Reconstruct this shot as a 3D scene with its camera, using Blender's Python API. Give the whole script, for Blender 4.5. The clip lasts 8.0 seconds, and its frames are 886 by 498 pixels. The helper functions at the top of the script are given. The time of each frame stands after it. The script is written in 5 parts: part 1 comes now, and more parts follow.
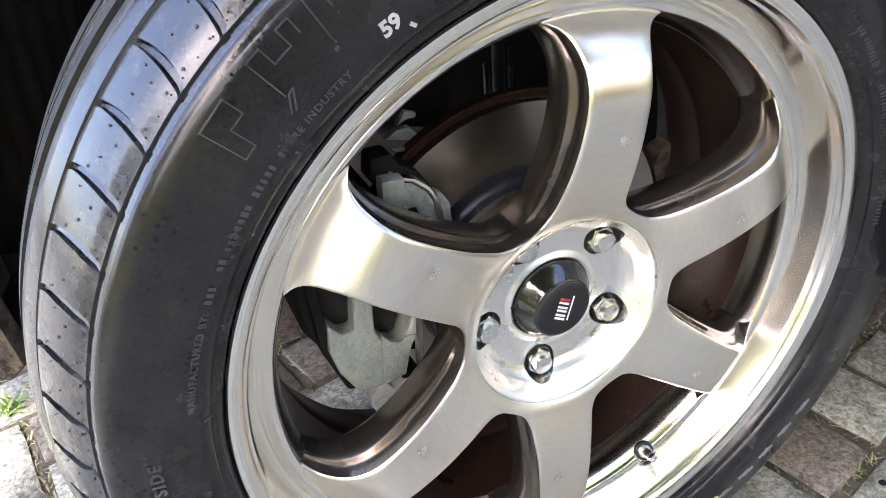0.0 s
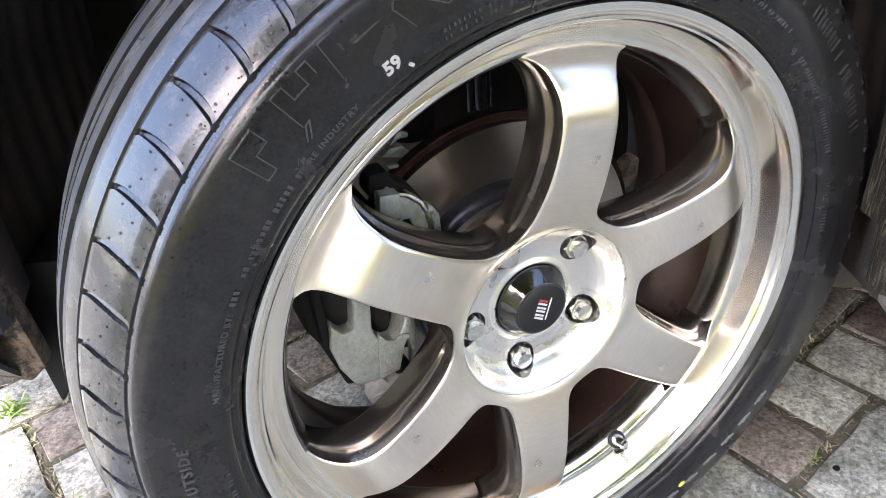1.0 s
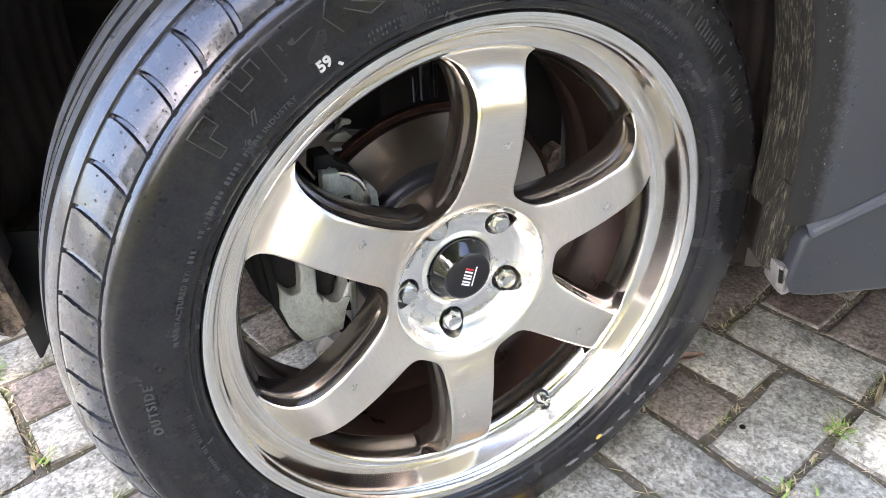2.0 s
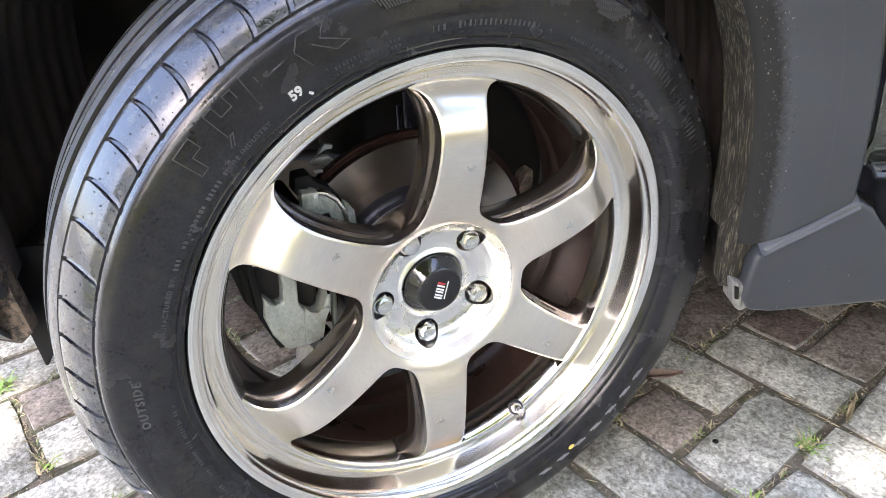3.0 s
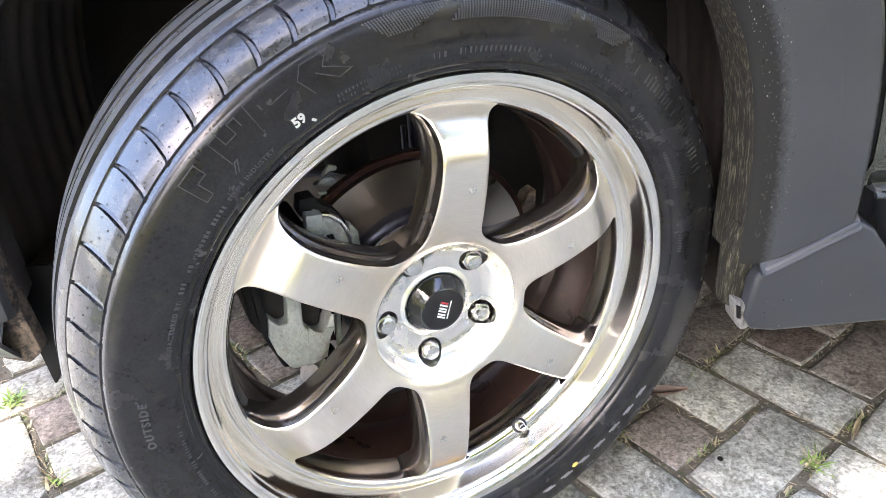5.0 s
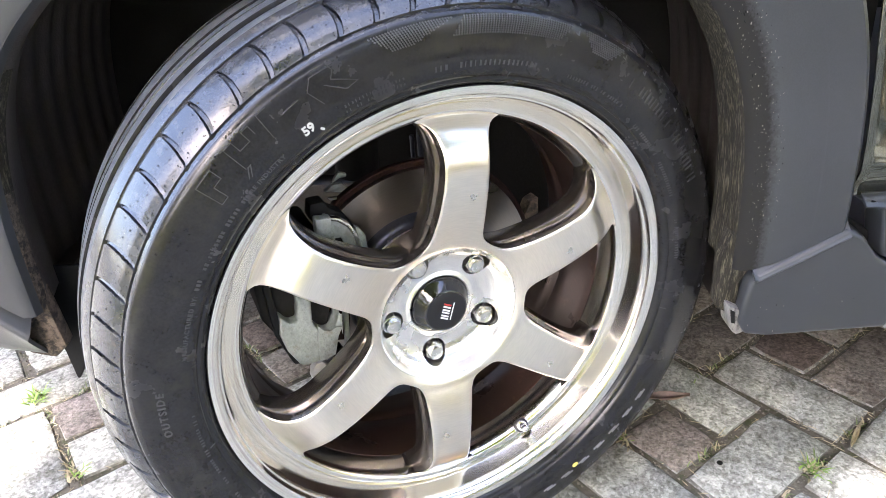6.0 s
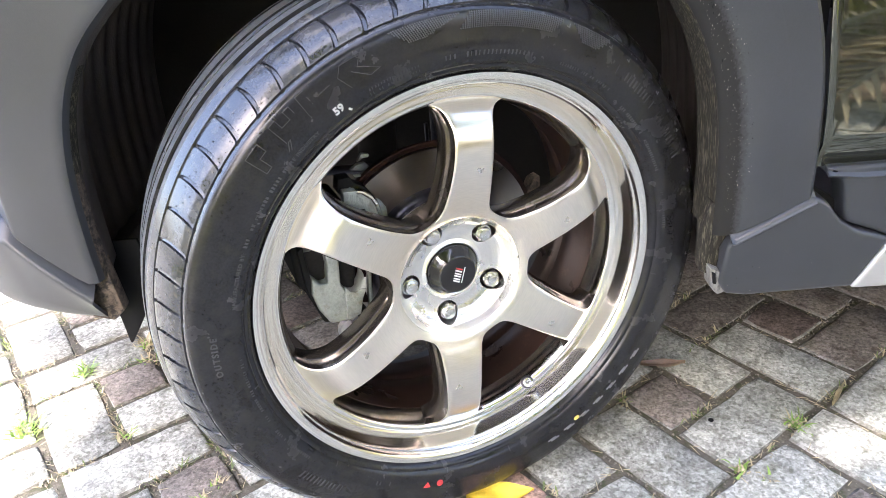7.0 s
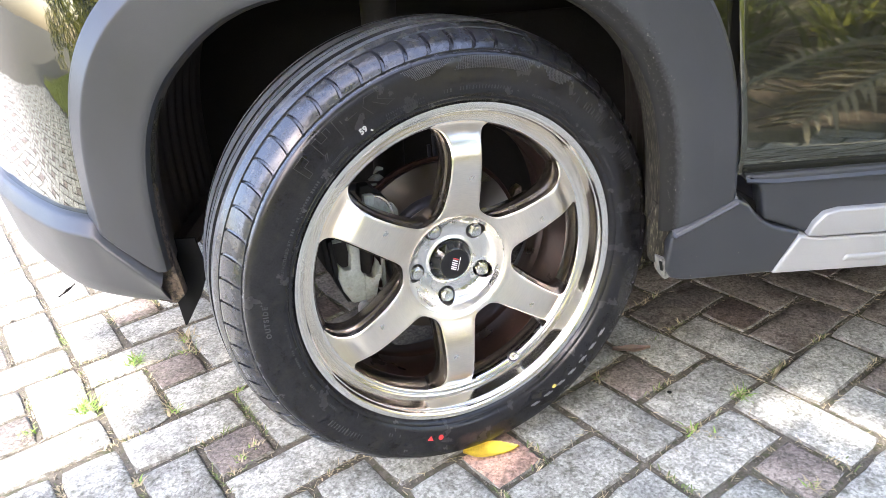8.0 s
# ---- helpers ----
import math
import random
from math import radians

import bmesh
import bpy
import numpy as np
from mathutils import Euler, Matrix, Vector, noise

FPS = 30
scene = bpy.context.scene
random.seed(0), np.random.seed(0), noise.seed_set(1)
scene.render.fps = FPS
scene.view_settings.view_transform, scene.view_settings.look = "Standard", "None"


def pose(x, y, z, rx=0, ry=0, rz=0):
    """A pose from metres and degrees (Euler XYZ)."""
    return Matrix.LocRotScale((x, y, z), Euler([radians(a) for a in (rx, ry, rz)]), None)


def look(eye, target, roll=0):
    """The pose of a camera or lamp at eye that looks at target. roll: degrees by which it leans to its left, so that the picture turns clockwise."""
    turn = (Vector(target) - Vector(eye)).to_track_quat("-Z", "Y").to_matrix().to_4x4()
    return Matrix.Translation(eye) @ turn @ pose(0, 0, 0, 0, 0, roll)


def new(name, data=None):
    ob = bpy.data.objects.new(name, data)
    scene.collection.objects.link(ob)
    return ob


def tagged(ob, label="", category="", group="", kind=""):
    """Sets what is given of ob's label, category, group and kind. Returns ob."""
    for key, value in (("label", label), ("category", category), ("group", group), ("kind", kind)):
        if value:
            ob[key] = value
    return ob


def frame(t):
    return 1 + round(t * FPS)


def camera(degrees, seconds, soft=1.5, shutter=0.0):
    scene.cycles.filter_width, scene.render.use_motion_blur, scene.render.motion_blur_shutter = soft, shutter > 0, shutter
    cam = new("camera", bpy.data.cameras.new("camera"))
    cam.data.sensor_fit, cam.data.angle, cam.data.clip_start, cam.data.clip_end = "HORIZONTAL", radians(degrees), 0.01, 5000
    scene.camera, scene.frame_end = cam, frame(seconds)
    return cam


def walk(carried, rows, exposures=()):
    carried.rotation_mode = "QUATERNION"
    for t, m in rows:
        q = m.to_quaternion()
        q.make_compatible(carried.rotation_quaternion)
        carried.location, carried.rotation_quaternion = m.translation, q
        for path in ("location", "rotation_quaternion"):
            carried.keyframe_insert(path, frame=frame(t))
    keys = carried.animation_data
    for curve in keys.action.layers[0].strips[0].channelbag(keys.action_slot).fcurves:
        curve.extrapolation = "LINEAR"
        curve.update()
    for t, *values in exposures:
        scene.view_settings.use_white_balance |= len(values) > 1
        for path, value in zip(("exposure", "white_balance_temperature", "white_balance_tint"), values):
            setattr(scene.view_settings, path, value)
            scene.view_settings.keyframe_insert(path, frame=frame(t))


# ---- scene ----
# World: the car's side runs along x (front towards -x), y points into the car, the wheel's face is near the origin.
RADIUS, STEER = 0.327, 23.0
WHEEL = pose(0, 0, RADIUS, 0, 0, STEER)
cam = camera(62.7, 8.0, soft=0.75)
PATH = [
    (0, -0.2394, -0.3224, 0.3288, 57.534, 4.275, -25.244),
    (0.5, -0.2485, -0.3362, 0.3433, 57.561, 4.096, -25.851),
    (1, -0.2640, -0.3608, 0.3600, 57.813, 3.704, -26.771),
    (1.5, -0.2762, -0.4137, 0.3719, 58.691, 3.755, -29.116),
    (1.7, -0.2708, -0.4250, 0.3826, 56.534, 2.458, -28.583),
    (2.8, -0.2565, -0.5070, 0.3988, 58.900, 2.559, -27.109),
    (3, -0.2518, -0.5108, 0.4054, 59.239, 2.591, -26.732),
    (3.5, -0.2529, -0.5093, 0.4104, 59.703, 2.970, -26.377),
    (4, -0.2496, -0.5132, 0.4158, 59.643, 2.512, -26.130),
    (4.5, -0.2492, -0.5118, 0.4164, 59.644, 2.864, -26.275),
    (6, -0.2464, -0.5510, 0.4274, 60.975, 3.226, -24.614),
    (6.5, -0.2659, -0.6003, 0.4329, 60.512, 3.772, -22.895),
    (7, -0.2872, -0.6515, 0.4390, 61.524, 4.330, -23.839),
    (7.5, -0.3229, -0.7379, 0.4661, 63.287, 4.452, -24.407),
    (8, -0.3666, -0.8484, 0.4914, 63.975, 4.607, -23.817),
]
KELVIN, TINT = 6450, 19
STOPS = ((0, 3.37), (1.7, 3.56), (3.2, 3.64), (4.6, 3.76), (6.4, 3.82), (8, 3.62))
walk(cam, [(t, WHEEL @ pose(x, y, z, rx, ry, rz)) for t, x, y, z, rx, ry, rz in PATH], [(t, s, KELVIN, TINT) for t, s in STOPS])

# ---- light ----
SUN_FROM = Vector((-0.30, -0.95, 1.0)).normalized()
world = bpy.data.worlds.new("sky")
scene.world = world
world.use_nodes = True
wn = world.node_tree.nodes
sky = wn.new("ShaderNodeTexSky")
sky.sky_type, sky.sun_disc = "NISHITA", False
sky.sun_elevation = math.asin(SUN_FROM.z)
sky.sun_rotation = math.atan2(SUN_FROM.x, SUN_FROM.y)
sky.air_density, sky.dust_density, sky.ozone_density = 1.0, 2.6, 1.0
wn["Background"].inputs["Strength"].default_value = 0.13
world.node_tree.links.new(sky.outputs[0], wn["Background"].inputs["Color"])
sun = new("sun", bpy.data.lights.new("sun", "SUN"))
sun.data.energy, sun.data.angle, sun.data.color = 1.35, radians(0.55), (1.0, 0.95, 0.87)
sun.matrix_world = look(SUN_FROM * 20, (0, 0, 0))


# ---- materials ----
def material(name, color, rough, metal=0.0, tint=0.25, scale=8.0, fine=180.0, bump=0.15, stain=None, stain_at=0.62,
             coat=0.0, spec=0.5, per_object=0.0, rough_var=0.12, stretch=None):
    """A surface with broad and fine variation of colour and gloss, fine relief and, if asked for, stains of another colour."""
    m = bpy.data.materials.new(name)
    m.use_nodes = True
    nt = m.node_tree
    n, link = nt.nodes, nt.links.new
    b = n["Principled BSDF"]
    b.inputs["Metallic"].default_value = metal
    b.inputs["Coat Weight"].default_value = coat
    b.inputs["Coat Roughness"].default_value = 0.03
    b.inputs["Coat IOR"].default_value = 1.65 if coat >= 1 else 1.5
    b.inputs["Specular IOR Level"].default_value = spec
    co = n.new("ShaderNodeTexCoord").outputs["Object"]
    if stretch:
        scaled = n.new("ShaderNodeVectorMath")
        scaled.operation = "MULTIPLY"
        link(co, scaled.inputs[0])
        scaled.inputs[1].default_value = stretch
        co = scaled.outputs[0]
    if per_object:
        info = n.new("ShaderNodeObjectInfo")
        shift = n.new("ShaderNodeVectorMath")
        shift.operation = "MULTIPLY_ADD"
        link(info.outputs["Random"], shift.inputs[0])
        shift.inputs[1].default_value = (37.0, 71.0, 13.0)
        link(co, shift.inputs[2])
        co = shift.outputs[0]

    def tex(s, detail=5.0, r=0.6):
        t = n.new("ShaderNodeTexNoise")
        t.inputs["Scale"].default_value, t.inputs["Detail"].default_value, t.inputs["Roughness"].default_value = s, detail, r
        link(co, t.inputs["Vector"])
        return t.outputs["Fac"]

    broad, grain = tex(scale), tex(fine, 3.0)
    mix = n.new("ShaderNodeMath")
    mix.operation = "MULTIPLY_ADD"
    link(grain, mix.inputs[0])
    mix.inputs[1].default_value = 0.6
    link(broad, mix.inputs[2])
    ramp = n.new("ShaderNodeValToRGB")
    lo, hi = [c * (1 - tint) for c in color], [min(1.0, c * (1 + tint)) for c in color]
    ramp.color_ramp.elements[0].position, ramp.color_ramp.elements[1].position = 0.55, 1.0
    ramp.color_ramp.elements[0].color, ramp.color_ramp.elements[1].color = (*lo, 1), (*hi, 1)
    link(mix.outputs[0], ramp.inputs[0])
    out = ramp.outputs[0]
    if stain:
        edge = n.new("ShaderNodeValToRGB")
        edge.color_ramp.elements[0].position, edge.color_ramp.elements[1].position = stain_at - 0.08, stain_at + 0.06
        link(tex(scale * 2.3, 8.0, 0.7), edge.inputs[0])
        blend = n.new("ShaderNodeMix")
        blend.data_type = "RGBA"
        link(edge.outputs[0], blend.inputs[0])
        link(out, blend.inputs[6])
        blend.inputs[7].default_value = (*stain, 1)
        out = blend.outputs[2]
    if per_object:
        hsv = n.new("ShaderNodeHueSaturation")
        val = n.new("ShaderNodeMapRange")
        link(info.outputs["Random"], val.inputs[0])
        val.inputs[3].default_value, val.inputs[4].default_value = 1 - per_object, 1 + per_object
        link(val.outputs[0], hsv.inputs["Value"])
        link(out, hsv.inputs["Color"])
        out = hsv.outputs[0]
    link(out, b.inputs["Base Color"])
    rr = n.new("ShaderNodeMapRange")
    link(broad, rr.inputs[0])
    rr.inputs[1].default_value, rr.inputs[2].default_value = 0.3, 0.7
    rr.inputs[3].default_value, rr.inputs[4].default_value = max(0.02, rough - rough_var * rough), min(1, rough + rough_var * rough)
    link(rr.outputs[0], b.inputs["Roughness"])
    if bump:
        bp = n.new("ShaderNodeBump")
        bp.inputs["Strength"].default_value, bp.inputs["Distance"].default_value = bump, 0.002
        link(mix.outputs[0], bp.inputs["Height"])
        link(bp.outputs[0], b.inputs["Normal"])
    return m


def machined(name, color, rough, strength, brushed=0.0, streak=0.0):
    """Lathe-turned bare metal: fine circular lines about the wheel's axle."""
    m = bpy.data.materials.new(name)
    m.use_nodes = True
    nt = m.node_tree
    n, link = nt.nodes, nt.links.new
    b = n["Principled BSDF"]
    b.inputs["Metallic"].default_value = 1.0
    co = n.new("ShaderNodeTexCoord").outputs["Object"]
    xyz = n.new("ShaderNodeSeparateXYZ")
    link(co, xyz.inputs[0])
    flat = n.new("ShaderNodeCombineXYZ")
    link(xyz.outputs[0], flat.inputs[0])
    link(xyz.outputs[2], flat.inputs[2])
    rad = n.new("ShaderNodeVectorMath")
    rad.operation = "LENGTH"
    link(flat.outputs[0], rad.inputs[0])
    ang = n.new("ShaderNodeMath")
    ang.operation = "ARCTAN2"
    link(xyz.outputs[2], ang.inputs[0])
    link(xyz.outputs[0], ang.inputs[1])
    polar = n.new("ShaderNodeCombineXYZ")
    link(rad.outputs["Value"], polar.inputs[0])
    link(xyz.outputs[1], polar.inputs[2])
    if brushed:
        round_ = n.new("ShaderNodeVectorMath")
        round_.operation = "CROSS_PRODUCT"
        link(flat.outputs[0], round_.inputs[0])
        round_.inputs[1].default_value = (0.0, 1.0, 0.0)
        turn = n.new("ShaderNodeVectorTransform")
        turn.vector_type, turn.convert_from, turn.convert_to = "VECTOR", "OBJECT", "WORLD"
        link(round_.outputs[0], turn.inputs[0])
        link(turn.outputs[0], b.inputs["Tangent"])
        b.inputs["Anisotropic"].default_value = brushed
    small = n.new("ShaderNodeMath")
    small.operation = "MULTIPLY_ADD"
    small.inputs[1].default_value, small.inputs[2].default_value = 0.012, 0.0505
    link(ang.outputs[0], small.inputs[0])
    link(small.outputs[0], polar.inputs[1])
    lines = n.new("ShaderNodeTexNoise")
    lines.inputs["Scale"].default_value, lines.inputs["Detail"].default_value = 900.0, 4.0
    link(polar.outputs[0], lines.inputs["Vector"])
    broad = n.new("ShaderNodeTexNoise")
    broad.inputs["Scale"].default_value, broad.inputs["Detail"].default_value = 16.0, 5.0
    link(co, broad.inputs["Vector"])
    ramp = n.new("ShaderNodeValToRGB")
    ramp.color_ramp.elements[0].color = (*[c * 0.96 for c in color], 1)
    ramp.color_ramp.elements[1].color = (*[min(1, c * 1.05) for c in color], 1)
    ramp.color_ramp.elements[0].position, ramp.color_ramp.elements[1].position = 0.3, 0.7
    link(lines.outputs["Fac"], ramp.inputs[0])
    link(ramp.outputs[0], b.inputs["Base Color"])
    rr = n.new("ShaderNodeMapRange")
    link(broad.outputs["Fac"], rr.inputs[0])
    rr.inputs[1].default_value, rr.inputs[2].default_value = 0.3, 0.7
    rr.inputs[3].default_value, rr.inputs[4].default_value = rough * 0.8, rough * 1.25
    link(rr.outputs[0], b.inputs["Roughness"])
    bp = n.new("ShaderNodeBump")
    bp.inputs["Strength"].default_value, bp.inputs["Distance"].default_value = strength, 0.0006
    link(lines.outputs["Fac"], bp.inputs["Height"])
    if streak:
        rays = n.new("ShaderNodeCombineXYZ")
        rays.inputs[2].default_value = 0.37
        for source, k, slot in ((rad.outputs["Value"], 22.0, 0), (ang.outputs[0], 34.0, 1)):
            times = n.new("ShaderNodeMath")
            times.operation = "MULTIPLY_ADD"
            times.inputs[1].default_value, times.inputs[2].default_value = k, 0.43
            link(source, times.inputs[0])
            link(times.outputs[0], rays.inputs[slot])
        chatter = n.new("ShaderNodeTexNoise")
        chatter.inputs["Scale"].default_value, chatter.inputs["Detail"].default_value = 1.0, 1.0
        link(rays.outputs[0], chatter.inputs["Vector"])
        outer = n.new("ShaderNodeMapRange")
        outer.interpolation_type = "SMOOTHSTEP"
        outer.inputs[1].default_value, outer.inputs[2].default_value = 0.150, 0.190
        link(rad.outputs["Value"], outer.inputs[0])
        faded = n.new("ShaderNodeMath")
        faded.operation = "MULTIPLY"
        link(chatter.outputs["Fac"], faded.inputs[0])
        link(outer.outputs[0], faded.inputs[1])
        height = n.new("ShaderNodeMath")
        height.operation = "MULTIPLY_ADD"
        height.inputs[1].default_value = streak
        link(faded.outputs[0], height.inputs[0])
        link(lines.outputs["Fac"], height.inputs[2])
        link(height.outputs[0], bp.inputs["Height"])
    link(bp.outputs[0], b.inputs["Normal"])
    return m


RUBBER = material("tyre_rubber", (0.0145, 0.0145, 0.016), 0.21, spec=0.40, tint=0.35, scale=24, fine=420, bump=0.07, stain=(0.0195, 0.019, 0.017), stain_at=0.60, rough_var=0.6)
TREAD_RUBBER = material("tread_rubber", (0.024, 0.026, 0.030), 0.22, spec=0.5, coat=0.42, tint=0.4, scale=34, fine=460, bump=0.16, stain=(0.055, 0.052, 0.042), stain_at=0.60, rough_var=0.55)
DUSTY_TREAD = material("dusty_tread_rubber", (0.070, 0.073, 0.078), 0.34, spec=0.7, tint=0.4, scale=60, fine=520, bump=0.3, stain=(0.12, 0.12, 0.118), stain_at=0.62)
# Paler rubber for the dashes: their white glint is put into the colour.
GLINT_RUBBER = material("glint_rubber", (0.15, 0.15, 0.15), 0.5, tint=0.3, scale=200, fine=600)
CHEQUER_RUBBER = material("chequer_rubber", (0.050, 0.050, 0.052), 0.35, spec=0.7, tint=0.2, scale=60, fine=500, bump=0.05)
LETTER_RUBBER = material("raised_letter_rubber", (0.042, 0.042, 0.044), 0.22, spec=0.9, tint=0.2, scale=60, fine=500, bump=0.05)
WHITE_INK = material("white_stamp_ink", (0.50, 0.50, 0.49), 0.6, tint=0.15, scale=120, fine=700, bump=0.1, stain=(0.25, 0.25, 0.25), stain_at=0.66)
RED_PAINT = material("red_mark_paint", (0.62, 0.05, 0.05), 0.6, tint=0.2, scale=120, fine=600)
YELLOW_PAINT = material("yellow_mark_paint", (0.75, 0.60, 0.14), 0.6, tint=0.2, scale=120, fine=600)
ALLOY = machined("machined_alloy", (0.84, 0.785, 0.70), 0.31, 0.012, 0.65, 110.0)
LIP_ALLOY = machined("polished_alloy", (0.90, 0.86, 0.79), 0.165, 0.012, 0.3)
HUB_ALLOY = machined("bright_hub_alloy", (0.88, 0.86, 0.82), 0.27, 0.05, 0.6)
BRONZE = material("bronze_grey_paint", (0.056, 0.032, 0.025), 0.30, metal=0.35, tint=0.2, scale=20, fine=500, bump=0.04, stain=(0.10, 0.062, 0.042), stain_at=0.66)
GUNMETAL = material("gunmetal_paint", (0.120, 0.104, 0.090), 0.25, metal=0.85, tint=0.12, scale=30, fine=500, bump=0.03)
BLACK_GLOSS = material("black_gloss_plastic", (0.008, 0.008, 0.009), 0.06, tint=0.3, scale=30, fine=400, bump=0.0, coat=0.6)
BLACK_MATT = material("black_satin_plastic", (0.009, 0.009, 0.010), 0.33, tint=0.3, scale=40, fine=600, bump=0.04)
DARK = material("dark_liner_plastic", (0.058, 0.049, 0.044), 0.55, spec=0.45, tint=0.4, scale=9, fine=260, bump=0.25, stain=(0.055, 0.042, 0.034), stain_at=0.70)
CHROME = material("chrome_nut", (0.74, 0.73, 0.70), 0.26, metal=1.0, tint=0.10, scale=90, fine=500, bump=0.05)
CAST = material("zinc_plated_casting", (0.34, 0.365, 0.335), 0.52, metal=0.45, tint=0.18, scale=30, fine=240, bump=0.9, stain=(0.27, 0.25, 0.20), stain_at=0.64)
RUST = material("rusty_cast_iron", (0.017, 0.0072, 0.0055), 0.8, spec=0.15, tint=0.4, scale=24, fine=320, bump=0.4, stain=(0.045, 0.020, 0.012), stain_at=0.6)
DISC_STEEL = machined("brake_disc_steel", (0.27, 0.24, 0.215), 0.34, 0.25)
HAT_STEEL = material("disc_hat_steel", (0.055, 0.058, 0.075), 0.35, metal=0.8, tint=0.3, scale=30, fine=300, bump=0.1, stain=(0.32, 0.32, 0.34), stain_at=0.7)
PLASTIC = material("grey_trim_plastic", (0.037, 0.040, 0.044), 0.38, tint=0.16, scale=5, fine=900, bump=0.10, stain=(0.062, 0.060, 0.056), stain_at=0.72)
DIRTY = material("mud_crusted_plastic", (0.017, 0.015, 0.011), 0.7, spec=0.3, tint=0.6, scale=150, fine=900, bump=0.9, stain=(0.135, 0.122, 0.085), stain_at=0.585, stretch=(1.0, 1.0, 0.12))
MUD = material("dry_brown_mud", (0.13, 0.10, 0.073), 0.9, tint=0.5, scale=38, fine=260, bump=0.8, stain=(0.03, 0.025, 0.022), stain_at=0.53)
GRIMED = material("grimy_trim_plastic", (0.037, 0.040, 0.044), 0.38, tint=0.16, scale=5, fine=900, bump=0.10, stain=(0.062, 0.060, 0.056), stain_at=0.72)
WORN_PLASTIC = material("scuffed_pale_plastic", (0.19, 0.185, 0.17), 0.6, tint=0.3, scale=70, fine=500, bump=0.4, stain=(0.05, 0.048, 0.045), stain_at=0.60, stretch=(1.0, 1.0, 0.4))
PALE_ZINC = material("pale_zinc_clip", (0.50, 0.51, 0.51), 0.42, metal=0.3, tint=0.12, scale=60, fine=400, bump=0.2, stain=(0.38, 0.36, 0.33), stain_at=0.68)
SPATTER = material("dried_spatter", (0.22, 0.21, 0.18), 0.9, tint=0.4, scale=200, fine=500, bump=0.0)
PAINT = material("dark_olive_car_paint", (0.085, 0.088, 0.062), 0.035, metal=0.85, tint=0.08, scale=3, fine=1500, bump=0.0, coat=1.0)
SILVER = material("silver_sill_paint", (0.36, 0.36, 0.345), 0.34, metal=0.3, tint=0.06, scale=6, fine=700, bump=0.03, coat=0.3)
# Near-black for parts behind the wheel; their deep shade is put into the colour.
SHADE_BLACK = material("shade_black", (0.013, 0.012, 0.011), 0.8, spec=0.25, tint=0.4, scale=14, fine=260, bump=0.4)
SEAL = material("black_door_seal", (0.006, 0.006, 0.006), 0.75, spec=0.2, tint=0.3, scale=30, fine=300)


def add_grime(m, color, rough):
    """Lays oily road dirt over a material, as thick as the mesh's grime attribute says, with a ragged edge."""
    n, link = m.node_tree.nodes, m.node_tree.links.new
    b = n["Principled BSDF"]
    level = n.new("ShaderNodeAttribute")
    level.attribute_name = "grime"
    co = n.new("ShaderNodeTexCoord")
    specks = n.new("ShaderNodeTexNoise")
    specks.inputs["Scale"].default_value, specks.inputs["Detail"].default_value, specks.inputs["Roughness"].default_value = 260.0, 7.0, 0.75
    link(co.outputs["Object"], specks.inputs["Vector"])
    both = n.new("ShaderNodeMath")
    both.operation = "MULTIPLY_ADD"
    link(specks.outputs["Fac"], both.inputs[0])
    both.inputs[1].default_value = 0.9
    link(level.outputs["Fac"], both.inputs[2])
    edge = n.new("ShaderNodeMapRange")
    edge.inputs[1].default_value, edge.inputs[2].default_value = 0.58, 1.08
    link(both.outputs[0], edge.inputs[0])
    for slot, value in (("Base Color", color), ("Roughness", rough)):
        old = b.inputs[slot].links[0].from_socket
        mix = n.new("ShaderNodeMix")
        mix.data_type = "RGBA" if slot == "Base Color" else "FLOAT"
        a, c, o = (6, 7, 2) if slot == "Base Color" else (2, 3, 0)
        link(edge.outputs[0], mix.inputs[0])
        link(old, mix.inputs[a])
        mix.inputs[c].default_value = value
        link(mix.outputs[o], b.inputs[slot])


add_grime(GRIMED, (0.0052, 0.0048, 0.0040, 1), 0.75)


